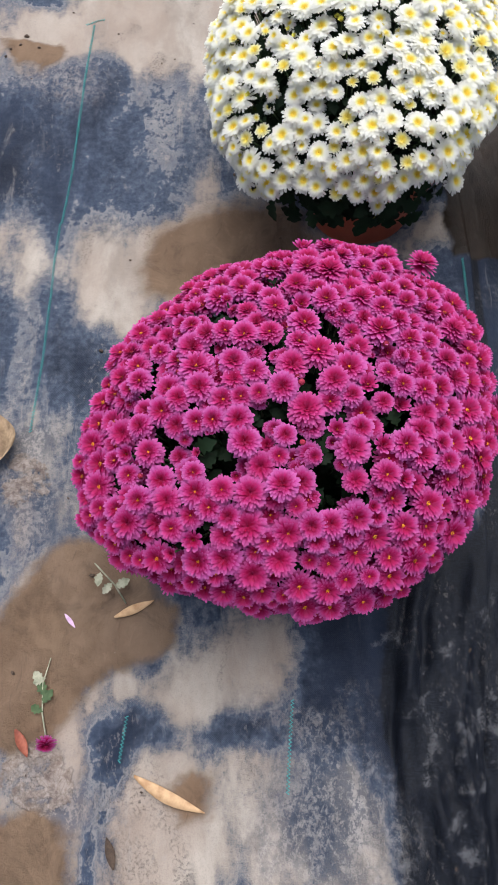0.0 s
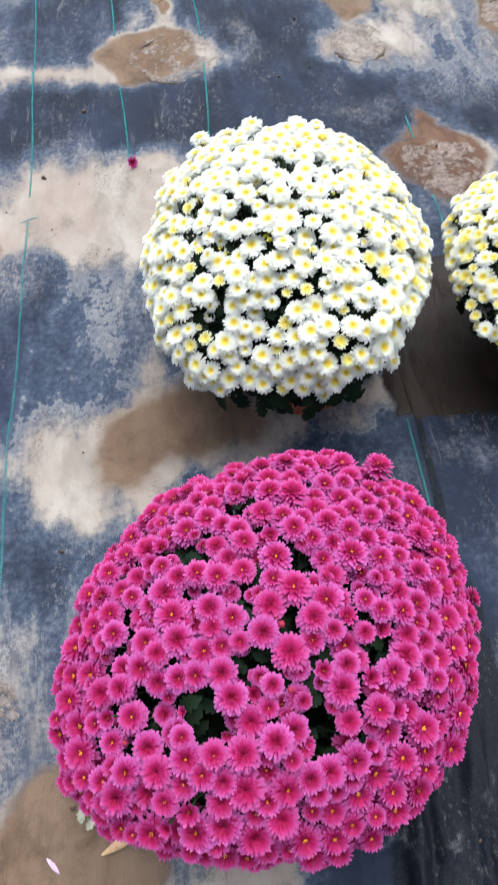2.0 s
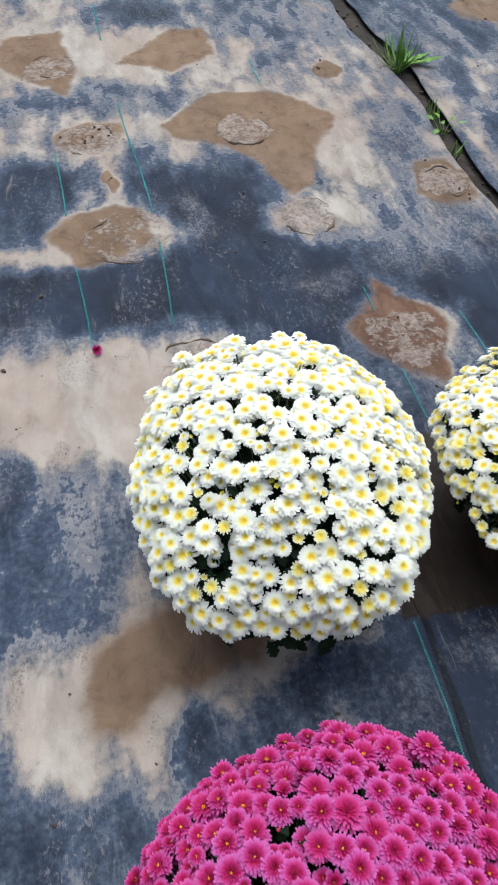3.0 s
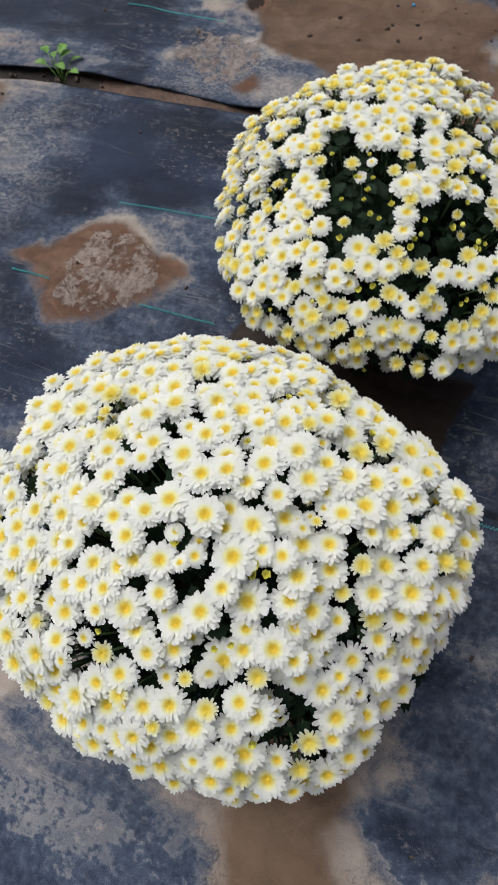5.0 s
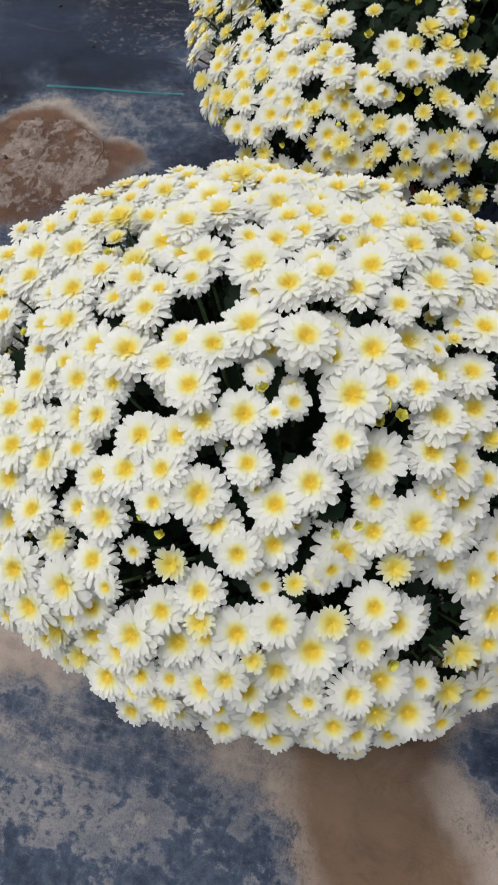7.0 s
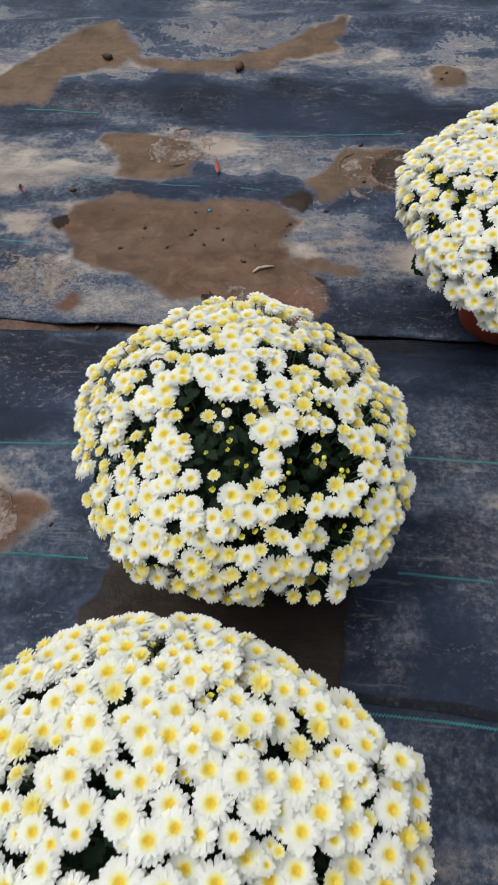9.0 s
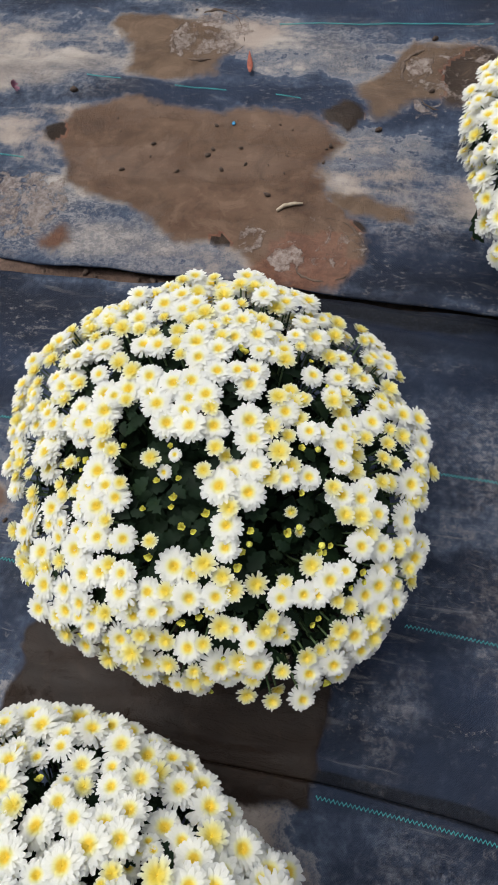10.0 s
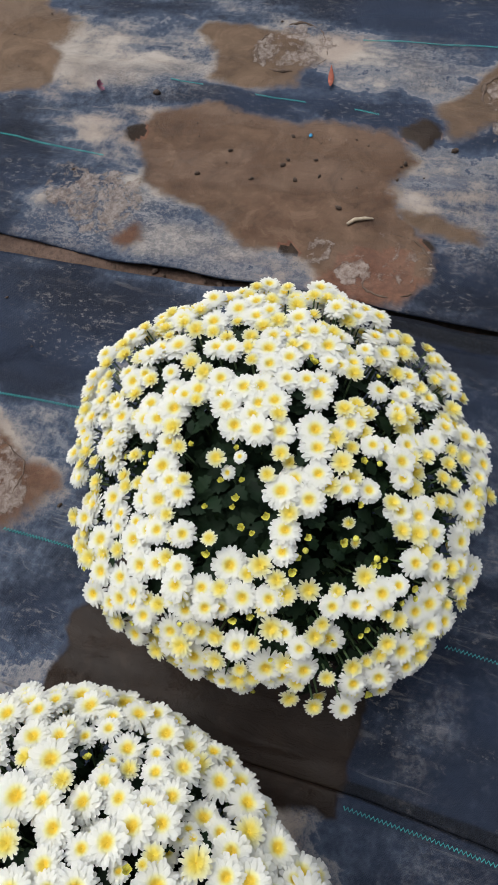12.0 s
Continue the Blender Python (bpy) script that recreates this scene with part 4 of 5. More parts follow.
def stitching(owner, x0, y0, x1, y1):
    """A zigzag of teal thread sewn along a sheet."""
    length = math.hypot(x1 - x0, y1 - y0)
    n = max(4, int(length / 0.0031))
    pile = Pile()
    nx, ny = (y1 - y0) / length, -(x1 - x0) / length
    pts = []
    for i in range(n + 1):
        s = i / n
        k = 0.0026 * (1 if i % 2 else -1) + 0.003 * math.sin(s * 9 * length)
        x, y = x0 + (x1 - x0) * s + nx * k, y0 + (y1 - y0) * s + ny * k
        pts.append((x, y))
    zs = lift(np.array([p[0] for p in pts]), np.array([p[1] for p in pts]))
    base = surface(x0, y0) - float(lift(np.array([x0]), np.array([y0]))[0])
    last = surface(x1, y1) - float(lift(np.array([x1]), np.array([y1]))[0])
    pts = [(p[0], p[1], float(z) + base + (last - base) * i / n + 0.0008) for i, (p, z) in enumerate(zip(pts, zs))]
    v, f = tube(pts, [0.00105] * len(pts), 4)
    pile.add([tuple(q) for q in v], f)
    part("stitching", pile.mesh("stitching", THREAD), owner, label="teal zigzag thread")


for seg in ((-0.445, 0.88, -0.425, 1.40), (-0.425, 1.40, -0.39, 2.03), (-0.388, 2.13, -0.38, 2.74), (-0.38, 2.74, -0.365, 4.2), (-0.10, 2.22, -0.11, 2.58), (-0.115, 2.85, -0.12, 3.23),
            (0.14, 2.28, 0.165, 2.66), (0.17, 2.80, 0.15, 3.52), (0.08, 0.36, 0.07, 0.21), (-0.214, 0.335, -0.222, 0.26), (0.465, 0.92, 0.478, 1.26), (0.15, 4.05, 0.155, 4.4), (-0.415, 2.036, -0.365, 2.046)):
    stitching(sheet_west, *seg)
for seg in ((0.74, 0.98, 0.742, 1.16), (0.735, 1.78, 0.73, 1.96), (0.735, 2.19, 0.738, 2.30), (1.01, 0.85, 1.01, 1.15), (1.005, 1.86, 0.99, 2.14), (0.74, 3.55, 0.742, 3.75)):
    stitching(sheet_mid, *seg)
for seg in ((2.165, 1.62, 2.195, 1.10), (1.93, 2.06, 1.925, 1.97), (1.914, 1.83, 1.907, 1.70), (1.90, 1.58, 1.895, 1.52), (1.685, 2.46, 1.66, 2.14), (2.31, 2.35, 2.30, 2.10)):
    stitching(sheet_east, *seg)


def gap_soil(south, north, mat, label):
    """Trodden earth that fills the gap between the middle and the east sheet."""
    ys, us = np.linspace(south, north, int((north - south) / 0.012)), np.linspace(0, 1, 9)
    a, b = (edge_mid(ys) - 0.012)[:, None], (edge_east(ys) + 0.012)[:, None]
    x, y = a + (b - a) * us[None, :], np.repeat(ys[:, None], len(us), 1)
    full = np.clip(1 - np.abs(y - 2.16) / 0.20, 0, 1)
    z = -0.020 + 0.018 * np.clip(full * 2.5, 0, 1) + 0.005 * ripples(x, y, 30, 81) + 0.003 * ripples(x, y, 90, 83)
    ids = np.arange(x.size).reshape(x.shape)
    f = np.stack([ids[:-1, :-1], ids[:-1, 1:], ids[1:, 1:], ids[1:, :-1]], -1).reshape(-1, 4).tolist()
    tagged(new("ground_gap_soil", mesh_of("ground_gap_soil", np.stack([x, y, z], -1).reshape(-1, 3), f, mat)), label, "soil", kind="structure")


gap_soil(1.55, 2.40, GAP_EARTH, "brown earth showing in the gap between two sheets")
gap_soil(2.40, 4.60, SHADED_EARTH, "earth darkened for shade in the gap between two sheets")


def mud_ring(x, y, r, seed):
    """The uneven ridge of mud round the mark of a pot."""
    rng = random.Random(seed)
    n, k, v, f = 72, 5, [], []
    for i in range(n):
        w = 2 * math.pi * i / n
        c, s = math.cos(w), math.sin(w)
        q = r * (1 + 0.16 * noise.noise(Vector((c * 1.7 + seed, s * 1.7, seed))) + 0.04 * noise.noise(Vector((c * 9, s * 9, seed))) + rng.uniform(-0.012, 0.012))
        body = max(0.02, 0.05 + 2.6 * noise.noise(Vector((c * 1.6, s * 1.6, seed * 2.7)))) * rng.uniform(0.5, 1.3)
        px, py = x + q * c, y + q * s * 0.96
        pz = surface(px, py) - 0.003 * max(0.0, 1 - body * 4)
        for j in range(k):
            a = 2 * math.pi * j / k
            d = 0.0036 * body * math.cos(a)
            v.append((px + c * d, py + s * d, pz + 0.0032 * body * math.sin(a)))
    for i in range(n):
        for j in range(k):
            a, b = i * k, ((i + 1) % n) * k
            f.append((a + j, b + j, b + (j + 1) % k, a + (j + 1) % k))
    tagged(new("mud_ring", mesh_of("mud_ring", v, f, RIDGE)), "uneven dried mud ring from a removed flower pot", "mud ring", "pot marks on the ground cover")


for i, (mx, my, mr, _) in enumerate(POT_MARKS):
    mud_ring(mx, my, mr, i + 1)


# ---- flowers ----
def petal(length, width, tilt, curl, cup, rng, wide):
    """One round-tipped petal along +x from the flower's middle; wide: with a middle crease."""
    rows = ((0.06, 0.45), (0.52, 0.86), (0.86, 0.98)) if wide else ((0.10, 0.5), (0.72, 1.0))
    across = (-1, 0, 1) if wide else (-1, 1)
    v = []
    t, q = radians(tilt + rng.uniform(-8, 8)), rng.uniform(-0.07, 0.07)
    for s, w in rows:
        x = s * length * math.cos(t)
        z = s * length * math.sin(t) + curl * length * s * s
        for k in across:
            v.append((x, k * 0.5 * width * w + q * s * length, z + cup * width * w * abs(k)))
    n, c = len(rows), len(across)
    for k in (-0.24, 0.24):
        v.append((length * math.cos(t), k * width + q * length, length * math.sin(t) + curl * length))
    f = []
    for i in range(n - 1):
        a, b = i * c, i * c + c
        f += [(a + k, a + k + 1, b + k + 1, b + k) for k in range(c - 1)]
    a, e = (n - 1) * c, n * c
    f.append((a, a + 1, a + 2, e + 1, e) if wide else (a, a + 1, e + 1, e))
    return v, f, [s for s, w in rows for k in across] + [1.0, 1.0]


def flower_petals(name, whorls, mat, seed, drop=0.0, creased=2):
    """All the petals of one flower head of radius 1, in rings from the outside in."""
    rng = random.Random(seed)
    pile = Pile()
    for ring, (count, length, width, tilt, curl, height) in enumerate(whorls):
        turn = rng.uniform(0, 6.28)
        for i in range(count):
            if rng.random() < drop:
                continue
            v, f, tips = petal(length * rng.uniform(0.88, 1.05), width * rng.uniform(0.85, 1.12), tilt, curl, 0.10, rng, ring < creased)
            a = turn + 2 * math.pi * (i + rng.uniform(-0.25, 0.25)) / count
            v = turned(v, Matrix.Translation((0, 0, height)) @ Matrix.Rotation(a, 4, "Z"))
            pile.add(v, f, np.hypot(v[:, 0], v[:, 1]), tips)
    return pile.mesh(name, mat, "radial")


def flower_disc(name, r, h, z, mat, seed):
    """The raised middle of a flower, beaded with small florets."""
    rng = random.Random(seed)
    v, f = [(0, 0, z + h * 0.86)], []
    rings, segs = 4, 12
    for i in range(1, rings + 1):
        for k in range(segs):
            a = 2 * math.pi * (k + 0.5 * (i % 2)) / segs
            q = r * i / rings
            zz = z + h * math.sqrt(max(0.0, 1 - (i / rings) ** 2 * 0.98)) + rng.uniform(-0.035, 0.035)
            v.append((q * math.cos(a), q * math.sin(a), zz))
    for k in range(segs):
        f.append((0, 1 + k, 1 + (k + 1) % segs))
    for i in range(rings - 1):
        for k in range(segs):
            a, b = 1 + i * segs, 1 + (i + 1) * segs
            j = (k + 1) % segs
            f.append((a + k, b + k, b + j, a + j))
    return mesh_of(name, v, f, mat, False)


WHITE_RINGS = ((20, 1.0, 0.235, -10, 0.03, 0.0), (21, 0.95, 0.23, 0, 0.03, 0.03), (21, 0.85, 0.215, 8, 0.03, 0.05), (19, 0.71, 0.20, 15, 0.03, 0.07), (16, 0.55, 0.17, 20, 0.02, 0.085), (13, 0.40, 0.13, 26, 0.0, 0.095))
CREAM_RINGS = ((18, 1.0, 0.23, 8, 0.08, 0.0), (18, 0.88, 0.22, 18, 0.08, 0.03), (16, 0.72, 0.20, 28, 0.06, 0.06), (13, 0.52, 0.17, 40, 0.03, 0.08))
MAGENTA_RINGS = ((24, 1.0, 0.205, -18, 0.06, 0.0), (25, 0.97, 0.20, -5, 0.07, 0.03), (24, 0.89, 0.19, 9, 0.08, 0.06), (22, 0.78, 0.175, 22, 0.07, 0.09), (18, 0.63, 0.16, 35, 0.05, 0.11), (13, 0.46, 0.13, 48, 0.02, 0.12), (8, 0.30, 0.10, 62, 0.0, 0.12))
WHITE_HEADS = [flower_petals("white_flower", WHITE_RINGS, WHITE, 100 + i, 0.03) for i in range(6)]
CREAM_HEADS = [flower_petals("cream_flower", CREAM_RINGS, CREAM, 200 + i, 0.03) for i in range(4)]
MAGENTA_HEADS = [flower_petals("magenta_flower", MAGENTA_RINGS, MAGENTA, 300 + i, 0.02) for i in range(6)]
YOUNG_HEADS = [flower_petals("young_flower", ((14, 0.95, 0.30, 30, 0.15, 0.0), (12, 0.75, 0.26, 46, 0.10, 0.03), (9, 0.5, 0.22, 62, 0.0, 0.06), (5, 0.3, 0.16, 74, 0.0, 0.08)), MAGENTA, 340 + i) for i in range(2)]
WHITE_DISCS = [flower_disc("disc", 0.18, 0.01, 0.095, DISC, 400 + i) for i in range(3)]
CREAM_DISCS = [flower_disc("disc", 0.20, 0.02, 0.11, DISC, 420 + i) for i in range(3)]
EYE_DISCS = [flower_disc("disc", 0.15, 0.09, 0.16, EYE, 440 + i) for i in range(2)]


def bud_mesh(mat, seed):
    rng = random.Random(seed)
    v, f = lathe(((0.02, -0.9), (0.5, -0.75), (0.86, -0.2), (0.95, 0.25), (0.7, 0.75), (0.3, 0.98), (0.02, 1.0)), 9)
    v = [(x * rng.uniform(0.9, 1.1), y * rng.uniform(0.9, 1.1), z) for x, y, z in v]
    return mesh_of("bud", v, f, mat)


OPEN_BUDS = [flower_petals("opening_bud", ((11, 1.35, 0.5, 52, 0.1, -0.4), (9, 1.15, 0.45, 66, 0.0, -0.3), (6, 0.9, 0.4, 78, 0.0, -0.2)), BUD, 380 + i) for i in range(3)]
LIGHTER = {
    WHITE: [flower_petals("white_flower", WHITE_RINGS[::2] + WHITE_RINGS[3:4], WHITE, 150 + i, 0, 1) for i in range(3)],
    CREAM: [flower_petals("cream_flower", CREAM_RINGS[:3], CREAM, 250 + i, 0, 1) for i in range(2)],
    MAGENTA: [flower_petals("magenta_flower", MAGENTA_RINGS[::2] + MAGENTA_RINGS[3:4], MAGENTA, 350 + i, 0, 1) for i in range(3)],
}
BUDS, RED_BUDS = [bud_mesh(BUD, 1)] + OPEN_BUDS * 2, [bud_mesh(RED_BUD, 3), bud_mesh(RED_BUD, 4)]


def lobed_leaf(seed):
    """A lobed chrysanthemum leaf along +y, one unit long, folded along its midrib."""
    rng = random.Random(seed)
    half = ((0.0, 0.02), (0.10, 0.05), (0.17, 0.17), (0.22, 0.23), (0.27, 0.22), (0.32, 0.15), (0.38, 0.26), (0.44, 0.34), (0.50, 0.33), (0.56, 0.22), (0.63, 0.25), (0.70, 0.29), (0.77, 0.24), (0.84, 0.15), (0.93, 0.10), (1.0, 0.0))
    v, f = [], []
    for s, w in half:
        z = 0.22 * s - 0.42 * s * s
        j = rng.uniform(0.92, 1.08)
        v += [(-w * j, s + 0.05 * w, z + 0.25 * w), (0, s, z), (w * j, s + 0.05 * w, z + 0.25 * w)]
    for i in range(len(half) - 1):
        a, b = i * 3, i * 3 + 3
        f += [(a, a + 1, b + 1, b), (a + 1, a + 2, b + 2, b + 1)]
    return np.array(v), f


LEAVES = [lobed_leaf(i) for i in range(4)]
LEAF_MESHES = [mesh_of("leaf", v, f, LEAF) for v, f in LEAVES]


def facing(p, n, spin, size):
    """A pose at p with its z along n."""
    q = Vector(n).normalized().to_track_quat("Z", "Y").to_matrix().to_4x4()
    return Matrix.Translation(p) @ q @ Matrix.Rotation(spin, 4, "Z") @ Matrix.Diagonal((size, size, size, 1))


def flower_pot(owner, at, top=0.19, r=0.125):
    m = Matrix.Translation((at[0], at[1], 0))
    rb = r * 0.78
    v, f = lathe(((0.0, 0.0), (rb - 0.006, 0.0), (rb, 0.004), (r * 0.95, top - 0.034), (r * 0.955, top - 0.03), (r + 0.004, top - 0.03), (r + 0.006, top - 0.026),
                  (r + 0.008, top - 0.004), (r + 0.005, top), (r - 0.001, top), (r - 0.004, top - 0.004), (r - 0.012, top - 0.05), (rb - 0.004, 0.006), (0.0, 0.006)))
    part("pot", mesh_of("pot", v, f, CLAY), owner, m, label="terracotta-coloured plastic flower pot")
    v, f = lathe(((0.0, top - 0.018), (r * 0.5, top - 0.016), (r - 0.008, top - 0.022), (r - 0.012, top - 0.03)), 28)
    part("potting_soil", mesh_of("potting_soil", v, f, POT_SOIL), owner, m)


# directions in which a cushion swells or sinks: its top, a ring round the shoulder, a ring round the waist
SWELLS = [Vector((0, 0, 1))] + [Vector((0.8 * math.cos(radians(a)), 0.8 * math.sin(radians(a)), 0.6)) for a in range(0, 360, 60)] + [Vector((0.995 * math.cos(radians(a)), 0.995 * math.sin(radians(a)), 0.05)) for a in range(0, 360, 36)]


def heading(turn, rise):
    """A unit direction from compass turn and rise in degrees."""
    return Vector((math.cos(radians(rise)) * math.cos(radians(turn)), math.cos(radians(rise)) * math.sin(radians(turn)), math.sin(radians(rise))))


def chrysanthemum(name, x, y, middle, half, swells, label, seed, heads, discs, extra, size, count, hollows, buds, bud_mats, low=-0.45, pot_r=0.125, closeness=0.70, eyes=1.0, skirt=1.6, bare=(), pot_at=(0, 0), clumps=0.0, grain=7.0, filled=False, deep=0, widen=0.72, thin=0.0):
    """A cushion-shaped potted chrysanthemum. middle: height of the cushion's widest part; half: its half-widths; swells: how far it swells that way; hollows: where the flowers leave gaps."""
    rng = random.Random(seed)
    z0 = surface(x, y)
    owner = thing(name, x, y, z0, label, "potted flower", "potted chrysanthemums")
    cz = middle - z0
    c, h = Vector((0, 0, cz)), Vector(half)
    flower_pot(owner, pot_at, r=pot_r)

    def place(u):
        u = Vector(u)
        k = 1 + 0.022 * noise.noise(u * 6.5 + Vector((0, seed, 0)))
        for way, amount in zip(SWELLS, swells):
            k += amount * math.exp(-(u - way).length_squared / 0.2025)
        return Vector((u[0] * h.x, u[1] * h.y, u[2] * h.z)) * k

    gaps = [(place(heading(a, b)), w) for a, b, w in hollows]
    spots, cell = [], {}

    def clear(p, r, room):
        i = tuple(int(math.floor(w / 0.05)) for w in p)
        for a in (-1, 0, 1):
            for b in (-1, 0, 1):
                for d in (-1, 0, 1):
                    for q, w in cell.get((i[0] + a, i[1] + b, i[2] + d), ()):
                        if (p - q).length < room * (r + w):
                            return False
        cell.setdefault(i, []).append((p, r))
        return True

    tries, most = 0, h.x * h.y
    while len(spots) < count and tries < 60000:
        tries += 1
        z = rng.uniform(low, 1.0)
        a = rng.uniform(0, 2 * math.pi)
        s = math.sqrt(1 - z * z)
        u = Vector((s * math.cos(a), s * math.sin(a), z))
        if z < -0.1 and rng.random() < (-0.1 - z) * skirt:
            continue
        if z < 0.3 and rng.random() < thin * min(1.0, (0.3 - z) * 3):
            continue
        area = math.sqrt((h.y * h.z * u[0]) ** 2 + (h.x * h.z * u[1]) ** 2 + (h.x * h.y * u[2]) ** 2)
        if rng.random() > area / most:
            continue
        if rng.random() < 0.99 and any((u - Vector(b)).length < w for b, w in bare):
            continue
        if clumps and noise.noise(u * grain + Vector((0, 0, seed))) > clumps + rng.uniform(-0.05, 0.05):
            continue
        r = size * min(1.15, max(0.66, rng.gauss(0.97, 0.13)))
        p = place(u)
        if any((p - g).length < w + widen * r for g, w in gaps) and rng.random() < 0.997:
            continue
        second = tries > 22000
        if second and not filled:
            break
        if not clear(p, r, closeness * (0.88 if second else 1.0)):
            continue
        depth = 0.962 - abs(rng.gauss(0, 0.036)) + (rng.uniform(0.01, 0.045) if rng.random() < 0.08 else 0) - (0.085 if second else 0)
        out = Vector((u[0] / h.x, u[1] / h.y, u[2] / h.z)).normalized()
        n = (out + Vector((0, 0, 1.0)) + Vector((rng.uniform(-1, 1), rng.uniform(-1, 1), rng.uniform(-1, 1))) * 0.30).normalized()
        spots.append((c + p * depth, n, r))
    # young heads sunk in the gaps
    for i in range(deep):
        g, w = rng.choice(gaps)
        p = g * rng.uniform(0.85, 0.93) + Vector((rng.uniform(-1, 1), rng.uniform(-1, 1), 0)) * (w + 0.012)
        n = (g.normalized() + Vector((rng.uniform(-1, 1), rng.uniform(-1, 1), 1.0)) * 0.5).normalized()
        spots.append((c + p, n, size * rng.uniform(0.42, 0.62)))
    spots.sort(key=lambda k: -k[0].z)
    pile_of = {}
    stems = Pile()
    for i, (p, n, r) in enumerate(spots):
        young = rng.random() < extra[0]
        mesh = rng.choice(extra[1]) if young else rng.choice(heads)
        disc = rng.choice(extra[2] if young else discs)
        r = r * (extra[3] if young else 1.0)
        m = facing(p, n, rng.uniform(0, 6.28), r)
        if i < 300:
            ob = part("flower", mesh, owner, m)
            if rng.random() < eyes:
                part("disc", disc, ob)
        else:
            for k in (rng.choice(LIGHTER[mesh.materials[0]]), disc):
                pile_of.setdefault(k.materials[0], []).append((k, m))
        foot = Vector((p.x * 0.25, p.y * 0.25, 0.18))
        mid = foot.lerp(p, 0.62) + Vector((p.x * 0.10, p.y * 0.10, -0.01))
        v, f = tube((foot, mid, p - n * 0.002), (0.0024, 0.0017, 0.0013), 4)
        stems.add([tuple(w) for w in v], f)
    part("stalk_mass", stems.mesh("stalk_mass", STEM), owner, kind="stuff")
    for mat, items in pile_of.items():
        pile = Pile()
        for k, m in items:
            co = np.empty(len(k.vertices) * 3)
            k.vertices.foreach_get("co", co)
            rad = np.zeros(len(k.vertices), dtype=np.float32)
            if k.attributes.get("radial"):
                k.attributes["radial"].data.foreach_get("value", rad)
            tip = np.zeros(len(k.vertices), dtype=np.float32)
            if k.attributes.get("tip"):
                k.attributes["tip"].data.foreach_get("value", tip)
            pile.add(turned(co.reshape(-1, 3), m), [tuple(q.vertices) for q in k.polygons], rad, tip)
        part("flower_mass", pile.mesh("flower_mass", mat, "radial"), owner, kind="stuff")
    # buds on short stalks
    for i in range(buds):
        z = rng.uniform(-0.35, 0.95)
        a = rng.uniform(0, 2 * math.pi)
        if gaps and rng.random() < 0.45:
            g, w = rng.choice(gaps)
            p = g + Vector((rng.uniform(-1, 1), rng.uniform(-1, 1), rng.uniform(-0.5, 0.5))) * w
            u = Vector((p.x / h.x, p.y / h.y, p.z / h.z)).normalized()
        else:
            u = Vector((math.sqrt(1 - z * z) * math.cos(a), math.sqrt(1 - z * z) * math.sin(a), z))
        p = place(u)
        if not clear(p, 0.006, 0.62):
            continue
        p = c + p * rng.uniform(0.90, 0.965)
        n = (u + Vector((0, 0, 0.4))).normalized()
        kind = rng.choice(bud_mats)
        b = part("opening_flower" if kind in OPEN_BUDS else "bud", kind, owner, facing(p, n, 0, rng.uniform(0.0036, 0.0062) * (1.0 if kind in OPEN_BUDS else 0.75)))
        if kind in OPEN_BUDS:
            part("disc", CREAM_DISCS[0], b, Matrix.Translation((0, 0, 0.2)))
    # leaves
    pile = Pile()
    for i in range(2800):
        z = rng.uniform(-0.85, 1.0)
        a = rng.uniform(0, 2 * math.pi)
        s = math.sqrt(1 - z * z)
        k = rng.uniform(0.55, 0.89) if z > -0.3 else rng.uniform(0.5, 0.93)
        u = Vector((s * math.cos(a), s * math.sin(a), z))
        p = c + place(u) * k
        if p.z < 0.02:
            continue
        n = (u + Vector((0, 0, 0.7)) + Vector((rng.uniform(-1, 1), rng.uniform(-1, 1), rng.uniform(-1, 1))) * 0.55).normalized()
        v, f = rng.choice(LEAVES)
        m = facing(p, n, rng.uniform(0, 6.28), rng.uniform(0.019, 0.035))
        pile.add(turned(v, m), f)
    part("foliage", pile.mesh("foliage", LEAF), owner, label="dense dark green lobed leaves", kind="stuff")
    for i in range(70):
        a = rng.uniform(0, 2 * math.pi)
        z = rng.uniform(-0.75, -0.15)
        s = math.sqrt(1 - z * z)
        u = Vector((s * math.cos(a), s * math.sin(a), z))
        p = c + place(u) * rng.uniform(0.84, 0.97)
        if p.z < 0.05:
            continue
        n = (u * 0.8 + Vector((0, 0, 0.5)) + Vector((rng.uniform(-1, 1), rng.uniform(-1, 1), 0)) * 0.4).normalized()
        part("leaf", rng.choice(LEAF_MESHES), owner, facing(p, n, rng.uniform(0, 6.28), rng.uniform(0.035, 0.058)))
    for b, w in bare:
        for i in range(26):
            u = (Vector(b) + Vector((rng.uniform(-1, 1), rng.uniform(-1, 1), rng.uniform(-1.1, 0.7))) * w).normalized()
            p = c + place(u) * rng.uniform(0.80, 0.95)
            n = (u * 0.7 + Vector((0, 0, 0.6)) + Vector((rng.uniform(-1, 1), rng.uniform(-1, 1), 0)) * 0.4).normalized()
            part("leaf", rng.choice(LEAF_MESHES), owner, facing(p, n, rng.uniform(0, 6.28), rng.uniform(0.035, 0.055)))
    # near-black lump added inside to block sight, standing in for the cushion's inner shade
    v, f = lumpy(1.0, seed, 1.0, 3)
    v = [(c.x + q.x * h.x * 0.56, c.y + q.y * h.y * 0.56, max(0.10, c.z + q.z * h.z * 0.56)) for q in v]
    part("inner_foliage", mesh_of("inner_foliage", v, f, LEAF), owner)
    return owner


